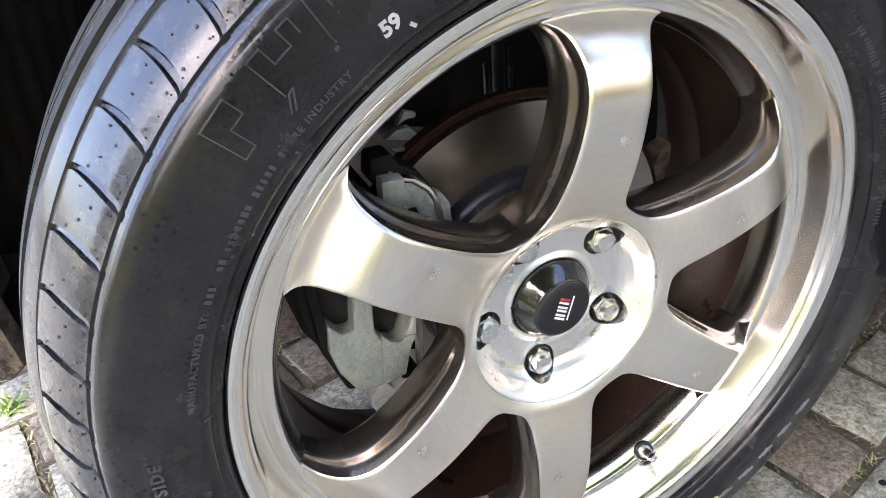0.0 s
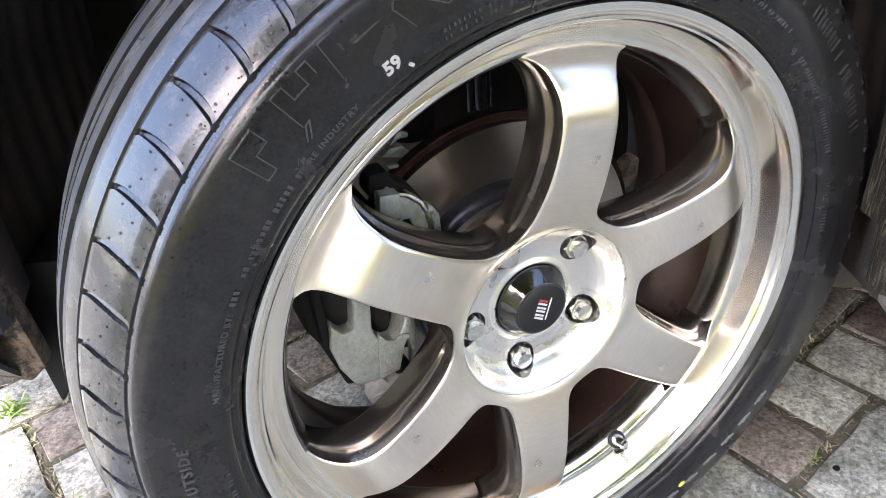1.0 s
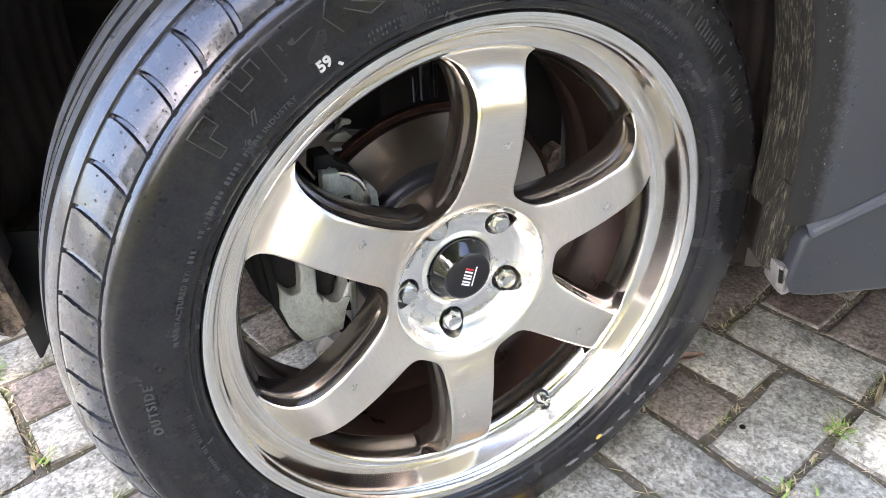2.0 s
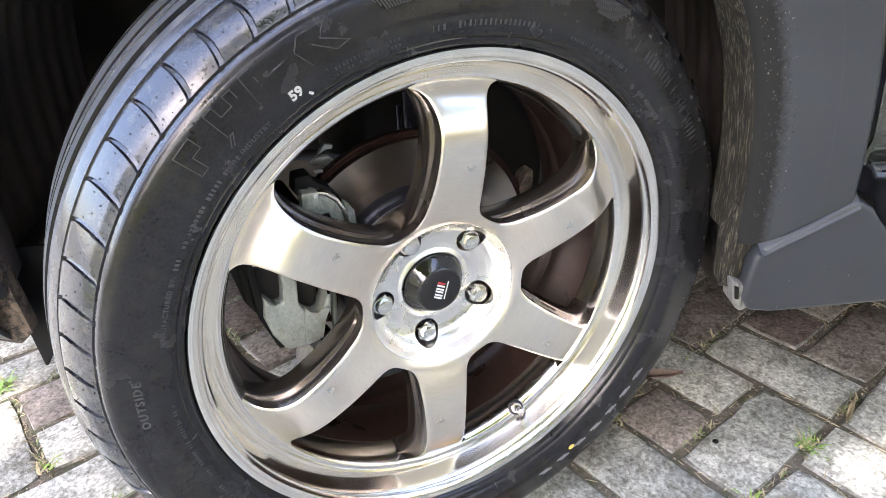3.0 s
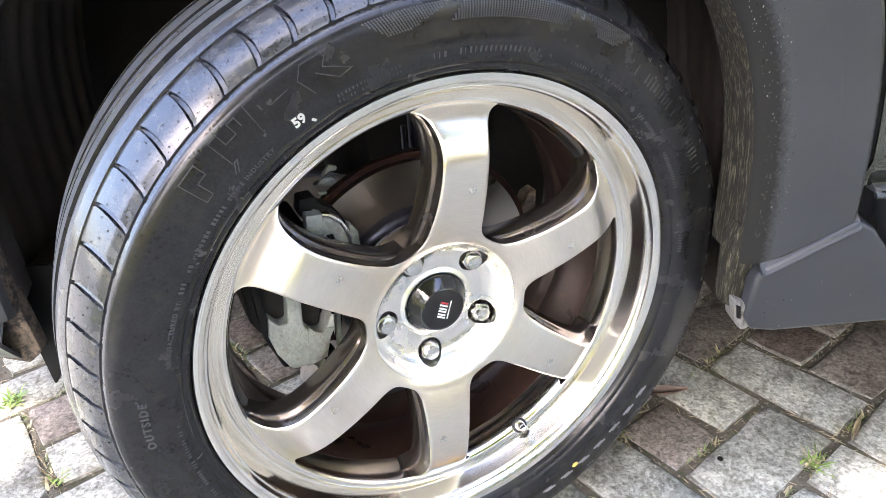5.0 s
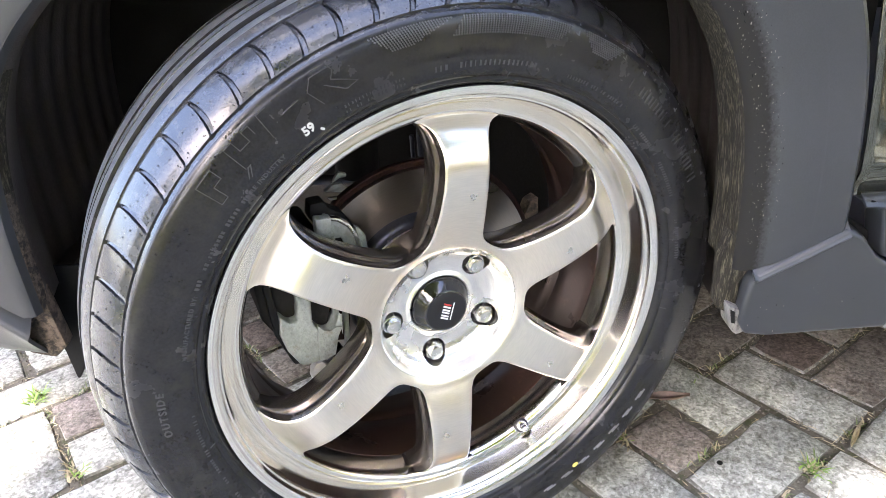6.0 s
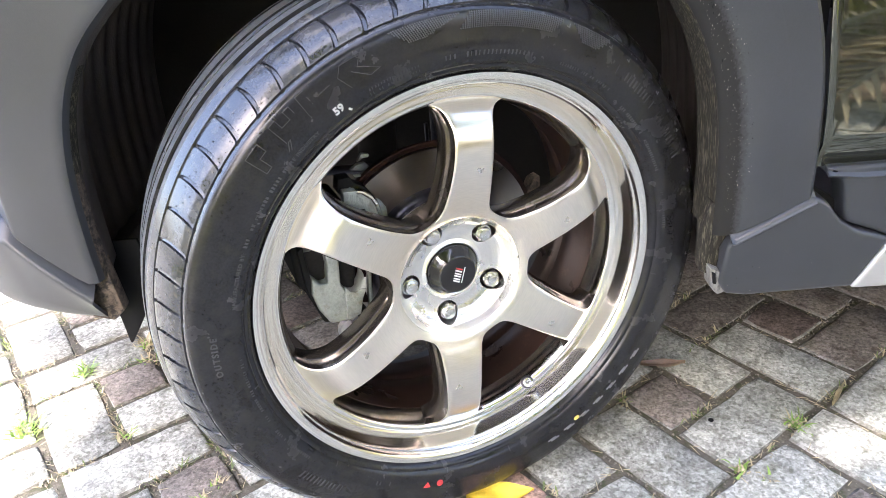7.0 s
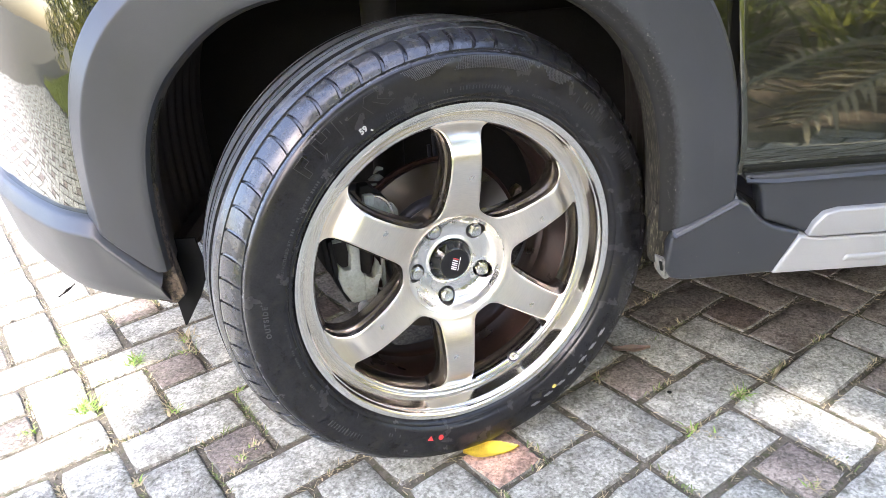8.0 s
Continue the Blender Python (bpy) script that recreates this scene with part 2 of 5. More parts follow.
def paver_material(name, color, dirt, per_object):
    """Weathered concrete: exposed grit, broad stains, moss and dirt, rough edges."""
    m = material(name, color, 0.9, tint=0.42, scale=18, fine=230, bump=0.75, stain=dirt, stain_at=0.585, per_object=per_object, spec=0.3)
    nt = m.node_tree
    n, link = nt.nodes, nt.links.new
    b = n["Principled BSDF"]
    base = b.inputs["Base Color"].links[0].from_socket
    co = n.new("ShaderNodeTexCoord")
    grit = n.new("ShaderNodeTexVoronoi")
    grit.inputs["Scale"].default_value = 240.0
    link(co.outputs["Object"], grit.inputs["Vector"])
    blotch = n.new("ShaderNodeTexNoise")
    blotch.inputs["Scale"].default_value, blotch.inputs["Detail"].default_value, blotch.inputs["Roughness"].default_value = 130.0, 6.0, 0.72
    link(co.outputs["Object"], blotch.inputs["Vector"])
    sep = n.new("ShaderNodeSeparateColor")
    link(grit.outputs["Color"], sep.inputs[0])
    both = n.new("ShaderNodeMath")
    both.operation = "MULTIPLY_ADD"
    link(sep.outputs[0], both.inputs[0])
    both.inputs[1].default_value = 0.30
    link(blotch.outputs["Fac"], both.inputs[2])
    ramp = n.new("ShaderNodeValToRGB")
    ramp.color_ramp.elements[0].color, ramp.color_ramp.elements[1].color = (0.42, 0.42, 0.39, 1), (1.20, 1.20, 1.18, 1)
    ramp.color_ramp.elements[0].position, ramp.color_ramp.elements[1].position = 0.46, 0.80
    link(both.outputs[0], ramp.inputs[0])
    mul = n.new("ShaderNodeMix")
    mul.data_type, mul.blend_type = "RGBA", "MULTIPLY"
    mul.inputs[0].default_value = 0.80
    link(base, mul.inputs[6])
    link(ramp.outputs[0], mul.inputs[7])
    link(mul.outputs[2], b.inputs["Base Color"])
    old = b.inputs["Normal"].links[0].from_socket
    bp = n.new("ShaderNodeBump")
    bp.inputs["Strength"].default_value, bp.inputs["Distance"].default_value = 0.7, 0.003
    link(both.outputs[0], bp.inputs["Height"])
    link(old, bp.inputs["Normal"])
    link(bp.outputs[0], b.inputs["Normal"])
    return m


GREY_PAVER = paver_material("grey_paver", (0.400, 0.402, 0.362), (0.225, 0.225, 0.185), 0.19)
RED_PAVER = paver_material("red_paver", (0.262, 0.226, 0.200), (0.165, 0.150, 0.125), 0.16)
# Browner for soil, darker for the shade under the car, both in the colour.
SHADED_SOIL_GREY = paver_material("shaded_soil_grey_paver", (0.185, 0.163, 0.140), (0.100, 0.082, 0.066), 0.15)
SHADED_SOIL_RED = paver_material("shaded_soil_red_paver", (0.150, 0.118, 0.100), (0.090, 0.070, 0.058), 0.15)
# A paler red: the sun patch by the leaf is put into the colour.
SUNLIT_RED_PAVER = paver_material("sunlit_red_paver", (0.46, 0.30, 0.235), (0.30, 0.215, 0.175), 0.05)
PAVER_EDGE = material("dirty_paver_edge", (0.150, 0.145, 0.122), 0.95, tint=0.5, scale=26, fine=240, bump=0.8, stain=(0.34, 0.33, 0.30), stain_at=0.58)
SAND = material("joint_sand", (0.105, 0.094, 0.072), 0.95, tint=0.5, scale=22, fine=260, bump=0.9, stain=(0.060, 0.068, 0.032), stain_at=0.58)
GRASS = material("grass_blade", (0.20, 0.33, 0.06), 0.55, tint=0.35, scale=40, fine=300, bump=0.0)
MOSS = material("dull_weed_blade", (0.13, 0.17, 0.055), 0.6, tint=0.45, scale=30, fine=300, bump=0.0)
STRAW = material("dry_grass", (0.40, 0.34, 0.21), 0.75, tint=0.3, scale=60, fine=300, bump=0.1)
YELLOW_LEAF = material("yellow_leaf", (0.72, 0.50, 0.05), 0.5, tint=0.18, scale=40, fine=300, bump=0.1)
BROWN_LEAF = material("brown_leaf", (0.17, 0.115, 0.085), 0.6, tint=0.3, scale=60, fine=300, bump=0.2)
FOLIAGE = material("shrub_leaf", (0.10, 0.15, 0.045), 0.42, tint=0.5, scale=5, fine=60, bump=0.1, stain=(0.46, 0.38, 0.20), stain_at=0.60)
HEDGE_LEAF = material("hedge_leaf", (0.045, 0.075, 0.022), 0.45, tint=0.5, scale=5, fine=60, bump=0.1)
WALL = material("garden_wall_render", (0.55, 0.52, 0.46), 0.9, tint=0.15, scale=2.5, fine=90, bump=0.3, stain=(0.40, 0.37, 0.31), stain_at=0.62)


def add_translucence(m, color, share):
    """Lets part of the light through thin leaves."""
    nt = m.node_tree
    out = nt.nodes["Material Output"]
    tr, mix = nt.nodes.new("ShaderNodeBsdfTranslucent"), nt.nodes.new("ShaderNodeMixShader")
    tr.inputs["Color"].default_value = (*color, 1)
    mix.inputs[0].default_value = share
    nt.links.new(nt.nodes["Principled BSDF"].outputs[0], mix.inputs[1])
    nt.links.new(tr.outputs[0], mix.inputs[2])
    nt.links.new(mix.outputs[0], out.inputs["Surface"])


LAWN = material("sunlit_lawn_blade", (0.30, 0.36, 0.09), 0.5, tint=0.35, scale=4, fine=60, bump=0.0)
add_translucence(LAWN, (0.62, 0.66, 0.16), 0.45)
GOLD_LEAF = material("golden_hedge_leaf", (0.34, 0.36, 0.06), 0.42, tint=0.35, scale=5, fine=60, bump=0.1)
add_translucence(GOLD_LEAF, (0.80, 0.76, 0.16), 0.55)
CROWN_LEAF = material("tree_leaf", (0.08, 0.13, 0.035), 0.4, tint=0.4, scale=3, fine=40, bump=0.0)
add_translucence(CROWN_LEAF, (0.62, 0.66, 0.12), 0.55)
add_translucence(FOLIAGE, (0.55, 0.56, 0.12), 0.4)
BARK = material("tree_bark", (0.16, 0.13, 0.10), 0.9, tint=0.4, scale=12, fine=90, bump=0.8)


# ---- building helpers ----
def mesh(name, verts, faces, mats, slots=None, sharp=38):
    me = bpy.data.meshes.new(name)
    me.from_pydata([tuple(v) for v in verts], [], faces)
    for m in mats if isinstance(mats, (list, tuple)) else [mats]:
        me.materials.append(m)
    if slots is not None:
        me.polygons.foreach_set("material_index", slots)
    bm = bmesh.new()
    bm.from_mesh(me)
    bmesh.ops.recalc_face_normals(bm, faces=bm.faces)
    bm.to_mesh(me)
    bm.free()
    me.polygons.foreach_set("use_smooth", [True] * len(me.polygons))
    me.set_sharp_from_angle(angle=radians(sharp))
    return me


def part(name, me, parent=None, label="", m=None):
    ob = new(name, me)
    ob.parent = parent
    if m is not None:
        ob.matrix_basis = m
    return tagged(ob, label)


def revolve(profile, n, closed=True, a0=0.0, a1=360.0):
    """Turns (radius, depth) points about the y axis."""
    full = a1 - a0 >= 359.9
    k, rows = len(profile), n if full else n + 1
    v = []
    for i in range(rows):
        a = radians(a0 + (a1 - a0) * i / n)
        v += [(r * math.cos(a), y, r * math.sin(a)) for r, y in profile]
    f = []
    for i in range(n):
        j = (i + 1) % rows
        for q in range(k if closed else k - 1):
            p = (q + 1) % k
            f.append((i * k + q, i * k + p, j * k + p, j * k + q))
    return v, f


def bevelled(bm, width, segments=2, angle=30):
    edges = [e for e in bm.edges if e.is_manifold and e.calc_face_angle(0) > radians(angle)]
    bmesh.ops.bevel(bm, geom=edges, offset=width, segments=segments, affect="EDGES", profile=0.6)


def finish(name, bm, mat, sharp=38):
    me = bpy.data.meshes.new(name)
    bmesh.ops.recalc_face_normals(bm, faces=bm.faces)
    bm.to_mesh(me)
    bm.free()
    me.materials.append(mat)
    me.polygons.foreach_set("use_smooth", [True] * len(me.polygons))
    me.set_sharp_from_angle(angle=radians(sharp))
    return me


def prism(name, outline, lo, hi, mat, width=0.0, axis="y", segments=2, warp=None):
    """A plate of that outline (in x and z for axis y, in x and y for axis z) between two depths, with rounded edges."""
    bm = bmesh.new()
    put = (lambda p, d: (p[0], d, p[1])) if axis == "y" else (lambda p, d: (p[0], p[1], d))
    a = [bm.verts.new(put(p, lo)) for p in outline]
    b = [bm.verts.new(put(p, hi)) for p in outline]
    n = len(outline)
    bm.faces.new(a)
    bm.faces.new(b[::-1])
    for i in range(n):
        bm.faces.new((a[i], b[i], b[(i + 1) % n], a[(i + 1) % n]))
    bmesh.ops.recalc_face_normals(bm, faces=bm.faces)
    if width:
        bevelled(bm, width, segments)
    if warp:
        for v in bm.verts:
            v.co = warp(v.co)
    return finish(name, bm, mat)


def sheet(name, fn, nu, nv, thick, mats, slot=None, sharp=38, vs=None):
    """A curved panel: fn(u, v) gives its outer face; the thickness goes inwards along the face's normals."""
    vs = vs or [j / nv for j in range(nv + 1)]
    nv = len(vs) - 1
    grid = [[Vector(fn(i / nu, q)) for q in vs] for i in range(nu + 1)]
    verts, faces, slots = [], [], []
    for i in range(nu + 1):
        for j in range(nv + 1):
            verts.append(grid[i][j])
    off = len(verts)
    for i in range(nu + 1):
        for j in range(nv + 1):
            du = grid[min(i + 1, nu)][j] - grid[max(i - 1, 0)][j]
            dv = grid[i][min(j + 1, nv)] - grid[i][max(j - 1, 0)]
            nn = du.cross(dv)
            nn = nn.normalized() if nn.length > 1e-12 else Vector((0, 1, 0))
            verts.append(grid[i][j] + nn * thick)
    w = nv + 1
    for i in range(nu):
        for j in range(nv):
            q = (i * w + j, i * w + j + 1, (i + 1) * w + j + 1, (i + 1) * w + j)
            faces.append(q)
            slots.append(slot(i / nu, vs[j]) if slot else 0)
            faces.append(tuple(off + k for k in q[::-1]))
            slots.append(slots[-1])
    rim = [(i, 0) for i in range(nu + 1)] + [(nu, j) for j in range(1, nv + 1)] + [(i, nv) for i in range(nu - 1, -1, -1)] + [(0, j) for j in range(nv - 1, 0, -1)]
    for (i, j), (k, l) in zip(rim, rim[1:] + rim[:1]):
        faces.append((i * w + j, k * w + l, off + k * w + l, off + i * w + j))
        slots.append(slot(min(i, k) / nu, vs[min(j, l)]) if slot else 0)
    return mesh(name, verts, faces, mats, slots, sharp)


def smooth_step(a, b, x):
    x = min(1.0, max(0.0, (x - a) / (b - a)))
    return x * x * (3 - 2 * x)


# ---- the car, an Empty that holds its parts ----
car = tagged(new("car"), "dark olive-grey SUV with grey plastic wheel-arch trim, parked on block paving", "car")
car.empty_display_size = 0.2

# wheel: one alloy rim that carries the rest
RIM = [(0.2065, 0.062), (0.2085, 0.043), (0.2120, 0.0345), (0.2135, 0.0318), (0.2155, 0.0305), (0.2185, 0.0300), (0.2205, 0.0312),
       (0.2222, 0.0340), (0.2242, 0.0352), (0.2262, 0.0340), (0.2275, 0.0315), (0.2322, 0.0150), (0.2334, 0.0112), (0.2345, 0.0095),
       (0.2362, 0.0090), (0.2372, 0.0072), (0.2380, 0.0045), (0.2398, 0.0030), (0.2440, 0.0014), (0.2466, 0.0012), (0.2475, 0.0026),
       (0.2470, 0.0075), (0.2440, 0.0125), (0.2380, 0.0150), (0.2330, 0.024), (0.2310, 0.045), (0.2150, 0.060)]
v, f = revolve(RIM, 192)
wheel = part("wheel", mesh("wheel", v, f, LIP_ALLOY, sharp=30), car, "six-spoke machined alloy wheel with a deep polished lip", WHEEL)

BARREL = [(0.2062, 0.0605), (0.2054, 0.0700), (0.2050, 0.0800), (0.2052, 0.1000), (0.2060, 0.1240), (0.2082, 0.1275), (0.2082, 0.1310), (0.2066, 0.1345), (0.2090, 0.1500),
          (0.2130, 0.1640), (0.2165, 0.1760), (0.2185, 0.1860), (0.2280, 0.1900), (0.2440, 0.1925), (0.2465, 0.1955), (0.2450, 0.1985),
          (0.2310, 0.1970), (0.2235, 0.1900), (0.2190, 0.1750), (0.2150, 0.1550), (0.2120, 0.0800), (0.2140, 0.0640)]
v, f = revolve(BARREL, 144)
part("barrel", mesh("barrel", v, f, BRONZE), wheel, "bronze-brown painted inner barrel")

# spokes: half-angle and face depth by radius
HALF = ([0.0868, 0.0872, 0.0882, 0.0900, 0.0935, 0.1000, 0.1200, 0.1400, 0.1600, 0.1800, 0.1950, 0.2040, 0.2090, 0.2128, 0.2142],
        [30.0, 26.5, 23.5, 21.0, 18.4, 15.8, 11.9, 9.55, 8.0, 7.15, 7.3, 8.1, 9.4, 11.5, 12.6])
FACE = ([0.0775, 0.0870, 0.1000, 0.1200, 0.1400, 0.1600, 0.1720, 0.1820, 0.1920, 0.2020, 0.2080, 0.2128, 0.2142],
        [0.0255, 0.0225, 0.0170, 0.0100, 0.0055, 0.0035, 0.0040, 0.0068, 0.0120, 0.0200, 0.0260, 0.0312, 0.0324])


def smooth_curve(x, xs, ys):
    """A smooth curve through the points."""
    i = int(np.clip(np.searchsorted(xs, x) - 1, 0, len(xs) - 2))
    h = xs[i + 1] - xs[i]
    t = (x - xs[i]) / h
    g = lambda k: (ys[min(k + 1, len(xs) - 1)] - ys[max(k - 1, 0)]) / (xs[min(k + 1, len(xs) - 1)] - xs[max(k - 1, 0)])
    a, b = g(i) * h, g(i + 1) * h
    return ys[i] * (2 * t**3 - 3 * t**2 + 1) + a * (t**3 - 2 * t**2 + t) + ys[i + 1] * (3 * t**2 - 2 * t**3) + b * (t**3 - t**2)


def spoke_mesh():
    radii = [0.0868, 0.0872, 0.0882, 0.0900, 0.0920, 0.0945, 0.0980] + [0.102 + 0.0045 * k for k in range(22)] + [0.2000, 0.2030, 0.2060, 0.2090, 0.2110, 0.2128, 0.2142]
    # across the face to its edge, then down the wall: (share of half-width, outward metres, depth behind the face)
    half = [(0.0, 0, 0), (0.35, 0, 0), (0.7, 0, 0), (1.0, -0.0022, 0.0), (1.0, -0.0006, 0.0006), (1.0, 0.0006, 0.0020), (1.0, 0.0012, 0.0100),
            (1.0, 0.0020, 0.0125), (1.0, 0.0046, 0.0142), (1.0, 0.0058, 0.0165), (1.0, 0.0062, 0.0230), (1.0, 0.0066, 0.0360), (1.0, 0.0040, 0.0400)]
    cut = 3.5
    cols = [(-s, -o, d) for s, o, d in half[:0:-1]] + half
    verts, faces, slots = [], [], []
    for r in radii:
        h = radians(float(smooth_curve(r, *HALF)))
        y = float(smooth_curve(r, *FACE))
        room = min(1.0, max(0.0, (radians(30) - h) * r / 0.008))
        for s, o, d in cols:
            a = s * h + o * room / r
            a = max(-radians(30), min(radians(30), a))
            verts.append((r * math.cos(a), y + d * (1.0 if room > 0 else 0.98), r * math.sin(a)))
    w = len(cols)
    for i in range(len(radii) - 1):
        for j in range(w - 1):
            faces.append((i * w + j, (i + 1) * w + j, (i + 1) * w + j + 1, i * w + j + 1))
            middle = abs(j + 0.5 - (w - 1) / 2)
            slots.append(0 if middle < 5 else 1)
        faces.append((i * w, i * w + w - 1, (i + 1) * w + w - 1, (i + 1) * w))
        slots.append(1)
    # the web between this spoke and its neighbours, from the hub ring out to the openings' inner ends
    base = len(verts)
    ring = [(0.0774, 0.0262), (0.0780, 0.0254), (0.0868, float(smooth_curve(0.0868, *FACE)))]
    steps = 16
    for k in range(steps + 1):
        a = radians(-30 + 60 * k / steps)
        verts += [(r * math.cos(a), y, r * math.sin(a)) for r, y in ring] + [(0.0868 * math.cos(a), 0.072, 0.0868 * math.sin(a)), (0.0774 * math.cos(a), 0.072, 0.0774 * math.sin(a))]
    for k in range(steps):
        for q in range(4):
            p = base + k * 5 + q
            faces.append((p, p + 1, p + 6, p + 5))
            slots.append(1 if q == 2 else 0)
    return mesh("spoke", verts, faces, [ALLOY, GUNMETAL], slots, sharp=40)


SPOKE = spoke_mesh()
for k in range(6):
    part("spoke", SPOKE, wheel, "brushed champagne spoke with dark painted flanks" if k == 0 else "", pose(0, 0, 0, 0, -(84 + 60 * k), 0))


# hub: a turned bowl with five pockets cut for the nuts
def cut_mesh(name, solid, cutter, mat, sharp=30):
    a, b = new(name, solid), new("cutter", cutter)
    mod = a.modifiers.new("cut", "BOOLEAN")
    mod.operation, mod.solver, mod.object = "DIFFERENCE", "EXACT", b
    deps = bpy.context.evaluated_depsgraph_get()
    me = bpy.data.meshes.new_from_object(a.evaluated_get(deps))
    bpy.data.objects.remove(a)
    bpy.data.objects.remove(b)
    me.materials.clear()
    for m in mat:
        me.materials.append(m)
    me.polygons.foreach_set("use_smooth", [True] * len(me.polygons))
    me.set_sharp_from_angle(angle=radians(sharp))
    return me


HUB = [(0.0772, 0.0262), (0.0766, 0.0265), (0.0758, 0.0275), (0.0740, 0.0320), (0.0715, 0.0380), (0.0685, 0.0430), (0.0645, 0.0475), (0.0600, 0.0505), (0.0540, 0.0525), (0.0440, 0.0535), (0.0395, 0.0533),
       (0.0370, 0.0520), (0.0352, 0.0512), (0.0335, 0.0520), (0.0328, 0.0560), (0.0328, 0.0900), (0.0772, 0.0900)]
HUB = [(a[0] + (b[0] - a[0]) * k / 4, a[1] + (b[1] - a[1]) * k / 4) for a, b in zip(HUB[:13], HUB[1:14]) for k in range(4)] + HUB[13:]
v, f = revolve(HUB, 200)
hub_solid = mesh("hub", v, f, HUB_ALLOY)
LUG_R, LUG_0 = 0.05715, 42.28
cv, cf = [], []
for k in range(5):
    a = radians(LUG_0 - 72 * k)
    o = len(cv)
    cx, cz = LUG_R * math.cos(a), LUG_R * math.sin(a)
    for d in (0.02, 0.080):
        cv += [(cx + 0.0139 * math.cos(radians(15 * q)), d, cz + 0.0139 * math.sin(radians(15 * q))) for q in range(24)]
    cf += [(o + q, o + (q + 1) % 24, o + 24 + (q + 1) % 24, o + 24 + q) for q in range(24)] + [tuple(o + q for q in range(24)), tuple(o + 24 + q for q in range(24))]
hub_me = cut_mesh("hub", hub_solid, mesh("cutter", cv, cf, HUB_ALLOY), [HUB_ALLOY, SEAL])
# Pocket floors are coloured black, standing in for the shade at their depth.
for p in hub_me.polygons:
    c = p.center
    near = min(math.hypot(c.x - LUG_R * math.cos(radians(LUG_0 - 72 * k)), c.z - LUG_R * math.sin(radians(LUG_0 - 72 * k))) for k in range(5))
    p.material_index = 1 if near < 0.0140 and c.y > 0.078 else 0
part("hub", hub_me, wheel, "mirror-turned hub bowl with five nut pockets")

# lug nuts: hexagonal with a collar and a domed end
def lug_nut():
    v, f = [], []
    rings = [(0.0118, 0.074, 0), (0.0118, 0.066, 0), (0.0106, 0.0650, 1), (0.0106, 0.0505, 1), (0.0100, 0.0492, 0), (0.0088, 0.0488, 0), (0.0084, 0.0455, 0), (0.0076, 0.0436, 0), (0.0055, 0.0428, 0), (0.0, 0.0426, 0)]
    n = 24
    for r, y, hexed in rings:
        for q in range(n):
            a = 2 * math.pi * q / n
            k = math.cos(math.pi / 6) / math.cos((a % (math.pi / 3)) - math.pi / 6) * 1.06 if hexed else 1.0
            v.append((r * k * math.cos(a), y, r * k * math.sin(a)))
    for i in range(len(rings) - 1):
        f += [(i * n + q, i * n + (q + 1) % n, (i + 1) * n + (q + 1) % n, (i + 1) * n + q) for q in range(n)]
    return mesh("lug_nut", v, f, CHROME, sharp=28)


NUT = lug_nut()
for k in range(5):
    a = radians(LUG_0 - 72 * k)
    part("lug_nut", NUT, wheel, "chrome hexagonal lug nut" if k == 0 else "", pose(LUG_R * math.cos(a), 0, LUG_R * math.sin(a), 0, 17 * k, 0))

# centre cap, with a plain mark where its badge is
CAP = [(0.0325, 0.058), (0.0325, 0.0505), (0.0318, 0.0490), (0.0300, 0.0478), (0.0245, 0.0372), (0.0236, 0.0362), (0.0226, 0.0360), (0.0218, 0.0366), (0.0100, 0.0368), (0.0, 0.0368)]
v, f = revolve(CAP, 72, closed=False)
slots = [1 if q % (len(CAP) - 1) >= 6 else 0 for q in range(len(f))]
cap = part("centre_cap", mesh("centre_cap", v, f, [BLACK_GLOSS, BLACK_MATT], slots), wheel, "glossy black conical centre cap")
BADGE_WHITE = material("badge_white", (0.75, 0.75, 0.74), 0.4, tint=0.05)
BADGE_RED = material("badge_red", (0.55, 0.04, 0.04), 0.4, tint=0.05)


def badge(strokes, mat, name, at):
    """Flat slanted strokes in the plane of the cap: (x0, z0, x1, z1, width)."""
    v, f = [], []
    for x0, z0, x1, z1, wd in strokes:
        d = Vector((x1 - x0, z1 - z0)).normalized() * wd / 2
        n = Vector((-d.y, d.x))
        o = len(v)
        for y in (0.0362, 0.0369):
            v += [(x0 + n.x, y, z0 + n.y), (x1 + n.x, y, z1 + n.y), (x1 - n.x, y, z1 - n.y), (x0 - n.x, y, z0 - n.y)]
        f += [(o, o + 1, o + 2, o + 3), (o + 4, o + 7, o + 6, o + 5)] + [(o + i, o + 4 + i, o + 4 + (i + 1) % 4, o + (i + 1) % 4) for i in range(4)]
    part(name, mesh(name, v, f, mat), cap, "", pose(0, 0, 0, 0, at, 0))


mm = 0.001
for k in range(3):
    for e in (-1.45, 1.45):
        x = -7.4 * mm + 6.6 * mm * k + e * mm
        badge([(x - 0.9 * mm, -4.4 * mm, x + 0.9 * mm, 4.4 * mm, 1.7 * mm)], BADGE_RED if k == 2 and e > 0 else BADGE_WHITE, "badge_accent" if k == 2 and e > 0 else "badge_block", -72)
badge([(-10.5 * mm, -7.4 * mm, 10 * mm, -7.2 * mm, 1.0 * mm)], BADGE_WHITE, "badge_bar", -72)

